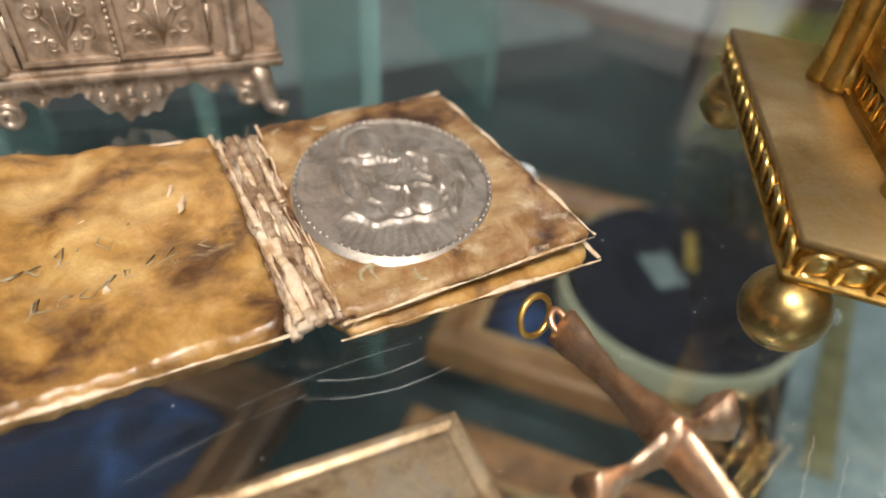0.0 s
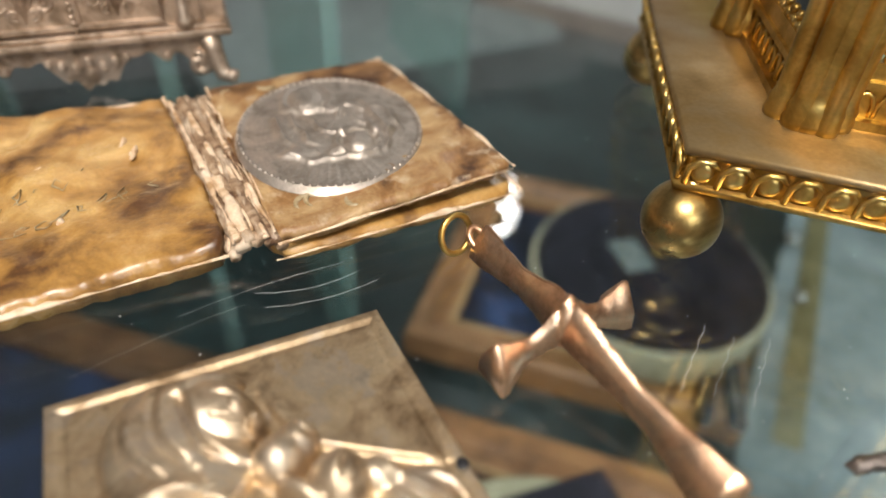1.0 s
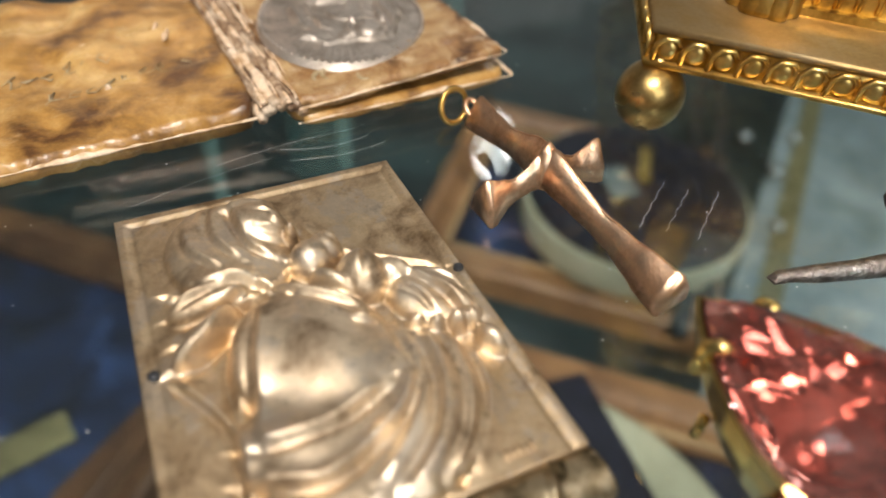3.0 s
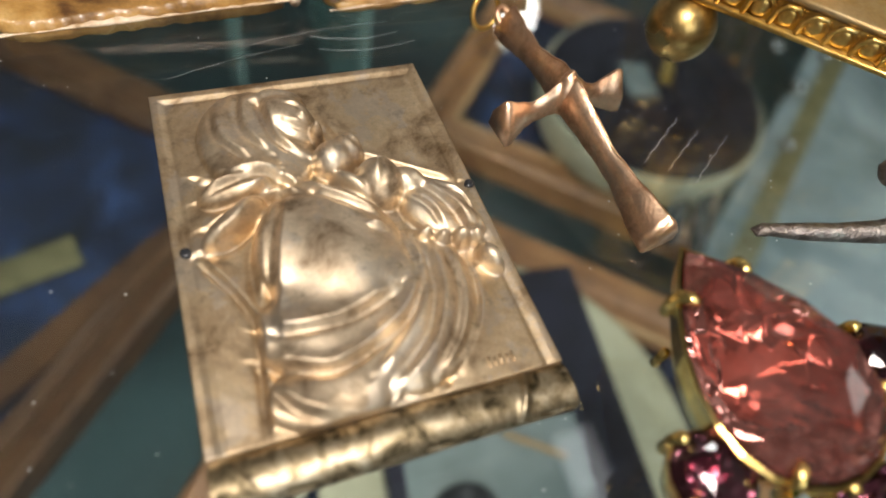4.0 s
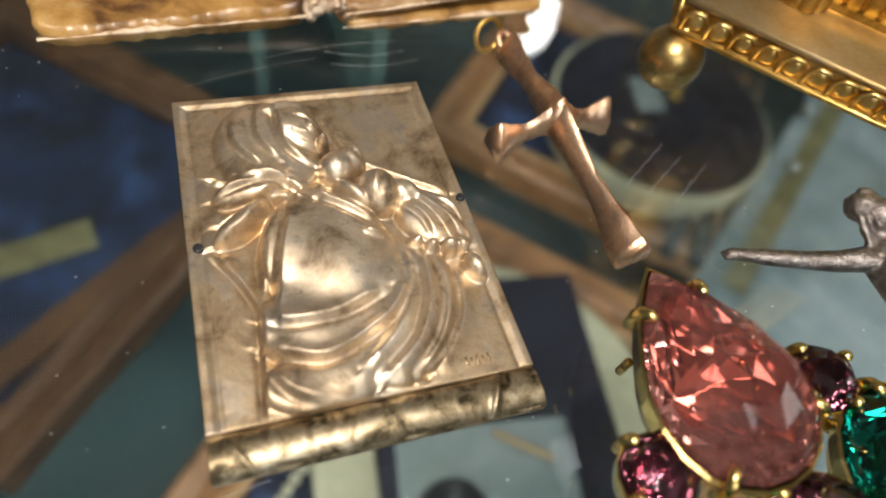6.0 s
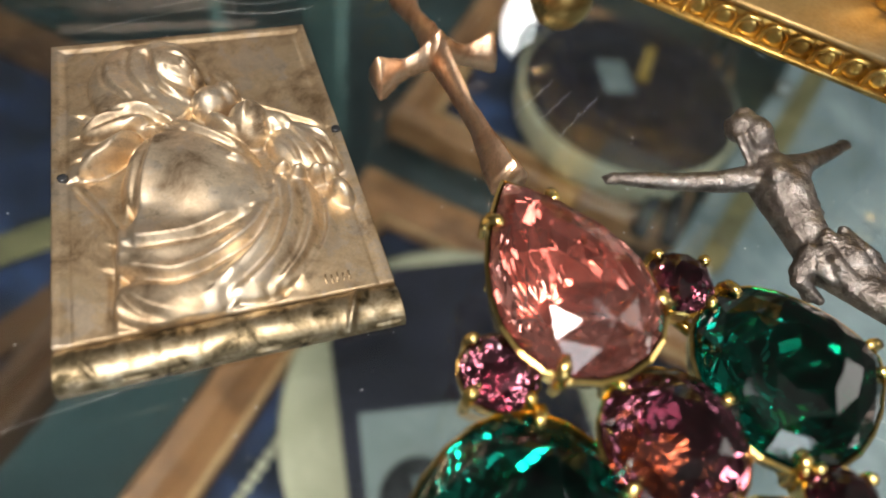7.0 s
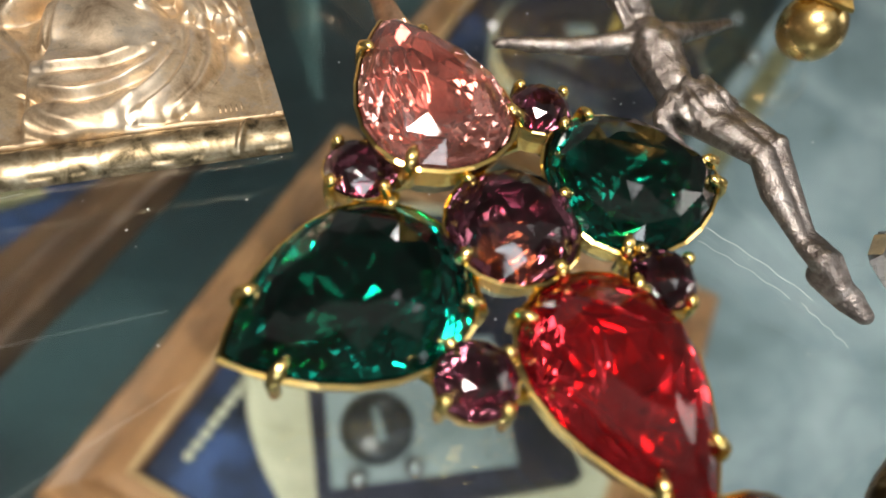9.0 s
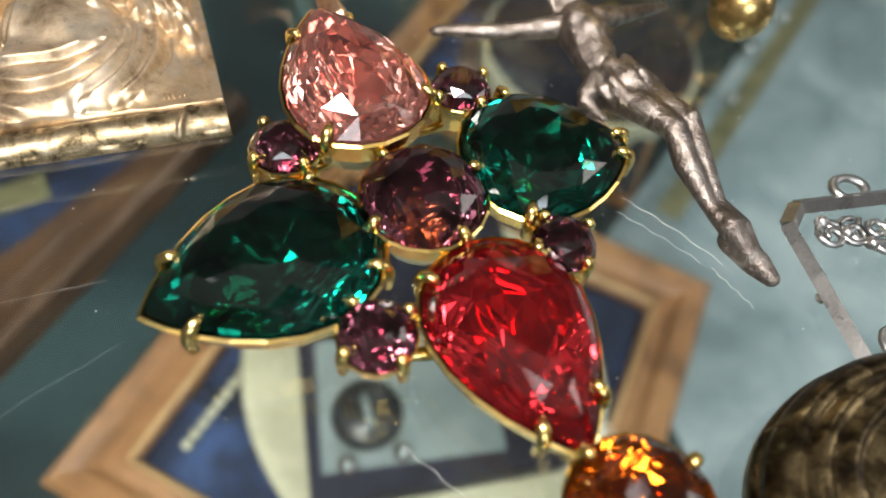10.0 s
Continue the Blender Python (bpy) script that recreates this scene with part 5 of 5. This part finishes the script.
# ---- lower shelf: wooden frames with blue cloth ----
def wooden_frame(corner, along, ln, wd, width, label, wood=None):
    """A mitred wooden frame lying flat: corner, direction of its long side, sizes."""
    a = Vector(along).normalized()
    b = Vector((a.y, -a.x))
    c = Vector(corner)
    fr = thing("picture_frame", label, "picture frame", (corner[0], corner[1], -20), "picture frames")

    def at(x, y, z):
        p = c + a * x + b * y
        return Vector((p.x, p.y, -20 + z))
    o = [(0, 0), (ln, 0), (ln, wd), (0, wd)]
    prof = [(0.0, 0.0), (0.0, 1.5), (0.25, 1.75), (width * 0.45, 1.6), (width * 0.62, 1.2), (width * 0.85, 1.25), (width, 1.0), (width, 0.0)]
    sgn = ((1, 1), (-1, 1), (-1, -1), (1, -1))
    for k in range(4):
        bm = bm_new()
        rows = []
        for e in (k, (k + 1) % 4):
            rows.append([bm.verts.new(at(o[e][0] + sgn[e][0] * d, o[e][1] + sgn[e][1] * d, z)) for d, z in prof])
        n = len(prof)
        for i in range(n):
            bm.faces.new((rows[0][i], rows[0][(i + 1) % n], rows[1][(i + 1) % n], rows[1][i]))
        bm.faces.new(rows[0])
        bm.faces.new(rows[1])
        rail = part("rail", bm, wood or WOOD, fr, smooth=False)
        bm = bm_new()
        tube(bm, [at(o[e][0] + sgn[e][0] * width * 0.92, o[e][1] + sgn[e][1] * width * 0.92, 1.18) for e in (k, (k + 1) % 4)], 0.14, 6)
        part("slip", bm, WOOD_LIGHT if wood is None else wood, rail)
    bm = bm_new()

    def cloth(u, v):
        x, y = width * 0.9 + u * (ln - 1.8 * width), width * 0.9 + v * (wd - 1.8 * width)
        return at(x, y, 0.55 + 0.12 * noise.noise(Vector((x * 0.35, y * 0.35, ln))))
    sheet(bm, cloth, 30, 30, -20.0)
    part("cloth_pad", bm, BLUE, fr, "blue cloth lining")
    return at


at_a = wooden_frame((-7.6, -0.5), (0.68, 0.733), 20.6, 20.4, 2.3, "brown wooden frame lined with blue cloth, lying flat")
at_b = wooden_frame((8.3, 17.7), (0.68, 0.733), 15.5, 16.2, 2.1, "brown wooden frame lined with blue cloth behind the others")
wooden_frame((-24.7, 16.4), (0.68, 0.733), 19.0, 19.0, 2.2, "dark brown wooden frame lined with blue cloth", WOOD_DARK)

# things lying in the front frame
bm = bm_new()
for k in range(26):
    p = at_a(3.6 + 0.48 * k, 3.5 + 0.02 * k, 0.85)
    ball(bm, p, (0.24, 0.24, 0.18), 10, 7)
tagged(part("bead_string", bm, CREAM), "string of white beads on blue cloth", "beads")


def flat_card(name, pts, z, h, mat, label, cat):
    bm = bm_new()
    prism(bm, pts, z, z + h, 0.05)
    return tagged(part(name, bm, mat, smooth=False), label, cat)


def quad(cx, cy, w, h, turn):
    c, s = math.cos(radians(turn)), math.sin(radians(turn))
    return [(cx + x * c - y * s, cy + x * s + y * c) for x, y in ((-w / 2, -h / 2), (w / 2, -h / 2), (w / 2, h / 2), (-w / 2, h / 2))]


bm = bm_new()
lathe(bm, [(0.2, -19.40), (0.80, -19.40), (0.96, -19.1), (1.0, -18.7), (0.97, -18.62), (0.90, -18.75), (0.75, -18.95), (0.05, -18.98)], (7.3, 0.6, 0), 64, 7.6, 8.6)
tagged(part("cream_plate", bm, CREAM), "large oval cream plate lying on blue cloth", "plate")
flat_card("navy_box", quad(7.0, 1.4, 9.6, 12.4, -6), -18.68, 1.4, NAVY, "flat dark navy box on a cream plate", "box")
flat_card("grey_card", quad(5.9, -1.2, 6.8, 5.2, -8), -17.27, 0.10, GREY_CARD, "pale grey card on a navy box", "card")
bm = bm_new()
lathe(bm, [(0.2, -17.17), (1.25, -17.17), (1.35, -16.95), (1.30, -16.6), (1.05, -16.4), (0.1, -16.36)], (4.2, -1.7, 0), 40)
dial = tagged(part("black_dial", bm, BLACK), "round black dial with a pale bar on a grey card", "dial")
bm = bm_new()
box(bm, (4.07, -2.4, -16.40), (4.35, -1.1, -16.30))
part("pointer", bm, GREY_CARD, dial, "pale pointer bar")
for x, y in ((3.1, -3.3), (5.1, -3.4)):
    bm = bm_new()
    ball(bm, (x, y, -16.79), 0.38, 20, 12)
    tagged(part("chrome_bead", bm, CHROME), "small chrome bead on a grey card", "bead", "chrome beads")
bm = bm_new()
tube(bm, [(6.6, 0.9, -17.05), (8.6, -0.6, -17.05)], 0.12, 8)
tagged(part("wooden_stick", bm, WOOD_LIGHT), "short thin wooden stick on a grey card", "stick")

# invented flat bands on the dark frame's cloth, for two blurred streaks
flat_card("brown_band", quad(-7.6, 11.0, 11.0, 1.4, 38), -19.33, 0.14, WOOD_DARK, "dark brown flat band added on blue cloth", "ruler")
flat_card("olive_band", quad(-11.6, 13.2, 8.0, 1.6, 14), -19.33, 0.10, OLIVE, "dull olive flat band added on blue cloth", "card")

# round cream box with a dark lid in the rear frame
RX, RY = 21.0, 15.3
rb = thing("round_box", "round cream dish with a flat dark lid and brass inlay", "dish", (RX, RY, -19.5))
bm = bm_new()
lathe(bm, [(1.0, -19.5), (4.0, -19.5), (4.1, -19.2), (3.9, -19.0)], (RX, RY, 0), 48)
part("foot", bm, BLACK, rb, "dark foot")
bm = bm_new()
lathe(bm, [(3.6, -19.2), (5.3, -19.1), (5.8, -18.8), (6.05, -18.2), (6.1, -16.6), (6.0, -16.4), (5.8, -16.5)], (RX, RY, 0), 64)
part("body", bm, CREAM, rb, "glazed cream dish")
bm = bm_new()
lathe(bm, [(5.6, -16.6), (5.85, -16.5), (5.8, -16.25), (5.2, -16.05), (3.4, -15.95), (3.3, -16.02), (3.2, -15.95), (0.3, -15.9)], (RX, RY, 0), 64)
lid2 = part("lid", bm, NAVY, rb, "dark lid")
bm = bm_new()
box(bm, (-0.3, -1.5, -15.95), (0.3, 1.5, -15.80), Matrix.Translation((RX + 1.4, RY + 1.2, 0)) @ Matrix.Rotation(radians(-38), 4, "Z"), 0.05)
part("gilt_mark", bm, GILT, lid2, "brass inlay")
bm = bm_new()
box(bm, (-0.8, -1.2, -15.95), (0.8, 1.2, -15.86), Matrix.Translation((RX - 0.9, RY + 0.6, 0)) @ Matrix.Rotation(radians(-10), 4, "Z"), 0.03)
part("pale_mark", bm, GREY_CARD, lid2, "pale inlay")
# black cords along the rear frame
for off, lift in ((0.75, 0.30), (1.75, 0.06)):
    bm = bm_new()
    pts = [at_b(-0.6 + 24 * t, 16.2 - off + 0.25 * math.sin(t * 7 + off * 3), 1.70 + lift) for t in [k / 24 for k in range(25)]]
    tube(bm, pts, 0.42, 8)
    tagged(part("black_cord", bm, BLACK), "thin black cord lying along a wooden frame", "hose", "black hoses")
# four small silvery balls resting on the grey board
for x, y, r in ((34.6, 20.0, 0.5), (33.6, 16.2, 0.55), (30.0, 12.3, 0.45), (37.8, 18.6, 0.5)):
    bm = bm_new()
    ball(bm, (x, y, -19.9 + r), r, 24, 14)
    tagged(part("silvery_ball", bm, CHROME), "small silvery ball on the grey base", "bead", "glass beads")
bm = bm_new()
prism(bm, [(22.6, 5.2), (48.0, 24.6), (47.2, 25.6), (21.8, 6.2)], -19.9, -19.82, 0.01)
tagged(part("olive_ribbon", bm, OLIVE, smooth=False), "flat olive ribbon lying on the grey board", "ribbon")

# grey carton standing behind
carton = thing("grey_carton", "large grey carton with brown lower edge on the base", "carton", (52, 62, -20))
CD = Vector((0.55, -0.83)).normalized()
CN = Vector((0.83, 0.55)).normalized()
o = Vector((30.0, 66.0))
q = [o, o + CD * 34, o + CD * 34 + CN * 18, o + CN * 18]
bm = bm_new()
prism(bm, [(p.x, p.y) for p in q], -18.0, 22.0, 0.1)
part("body", bm, PANEL, carton, smooth=False)
bm = bm_new()
q2 = [o - CN * 0.3 - CD * 0.3, o + CD * 34.3 - CN * 0.3, o + CD * 34.3 + CN * 18.3, o + CN * 18.3 - CD * 0.3]
prism(bm, [(p.x, p.y) for p in q2], -20.0, -17.98, 0.1)
part("plinth", bm, BROWN_EDGE, carton, "brown lower edge", smooth=False)

# ---- dust, scratches and drawn reflection lines on the shelf ----
rng = random.Random(7)
bm = bm_new()
for k in range(620):
    x, y, r = rng.uniform(-8, 13), rng.uniform(-10, 11), rng.choice((0.004, 0.005, 0.006, 0.008, 0.012))
    vs = bmesh.ops.create_icosphere(bm, subdivisions=1, radius=r)["verts"]
    for v in vs:
        v.co = Vector((v.co.x * rng.uniform(0.8, 1.8), v.co.y, v.co.z * 0.5)) + Vector((x, y, r * 0.4))
tagged(part("dust_specks", bm, DUST), "pale dust specks on the glass shelf", "dust", kind="stuff")
bm = bm_new()
# the three lines from (4.6, 0.2) on draw the gilt columns' reflection
for x0, y0, x1, y1, bow, r in ((-0.4, 3.55, 1.8, 3.75, 0.06, 0.004), (-1.6, 3.05, 0.4, 3.45, 0.05, 0.003), (0.55, 3.6, 1.9, 3.5, -0.12, 0.006), (0.6, 3.3, 2.1, 3.25, -0.10, 0.006), (7.2, -5.2, 8.1, -6.6, 0.08, 0.010), (7.0, -5.4, 7.8, -6.5, 0.05, 0.008), (7.9, -6.6, 8.15, -7.3, 0.0, 0.009),
                               (-4.0, -3.5, -1.2, -2.9, 0.1, 0.005), (-5.0, -5.2, 0.3, -4.9, 0.06, 0.004), (-3.0, -7.6, 0.4, -5.8, 0.1, 0.004), (4.6, 0.2, 5.6, 0.9, 0.0, 0.006), (4.9, 0.0, 5.8, 0.6, 0.0, 0.005), (5.2, -0.3, 6.2, 0.4, 0.0, 0.005), (3.2, -7.8, 4.0, -9.0, 0.05, 0.008)):
    n = 18
    tube(bm, [(x0 + (x1 - x0) * i / n + 0.02 * math.sin(i * 1.3), y0 + (y1 - y0) * i / n + bow * math.sin(math.pi * i / n), 0.002) for i in range(n + 1)], r * 0.4, 4)
tagged(part("scratches", bm, DUST), "fine pale scratches and three drawn column reflections on the glass shelf", "scratches", kind="stuff")
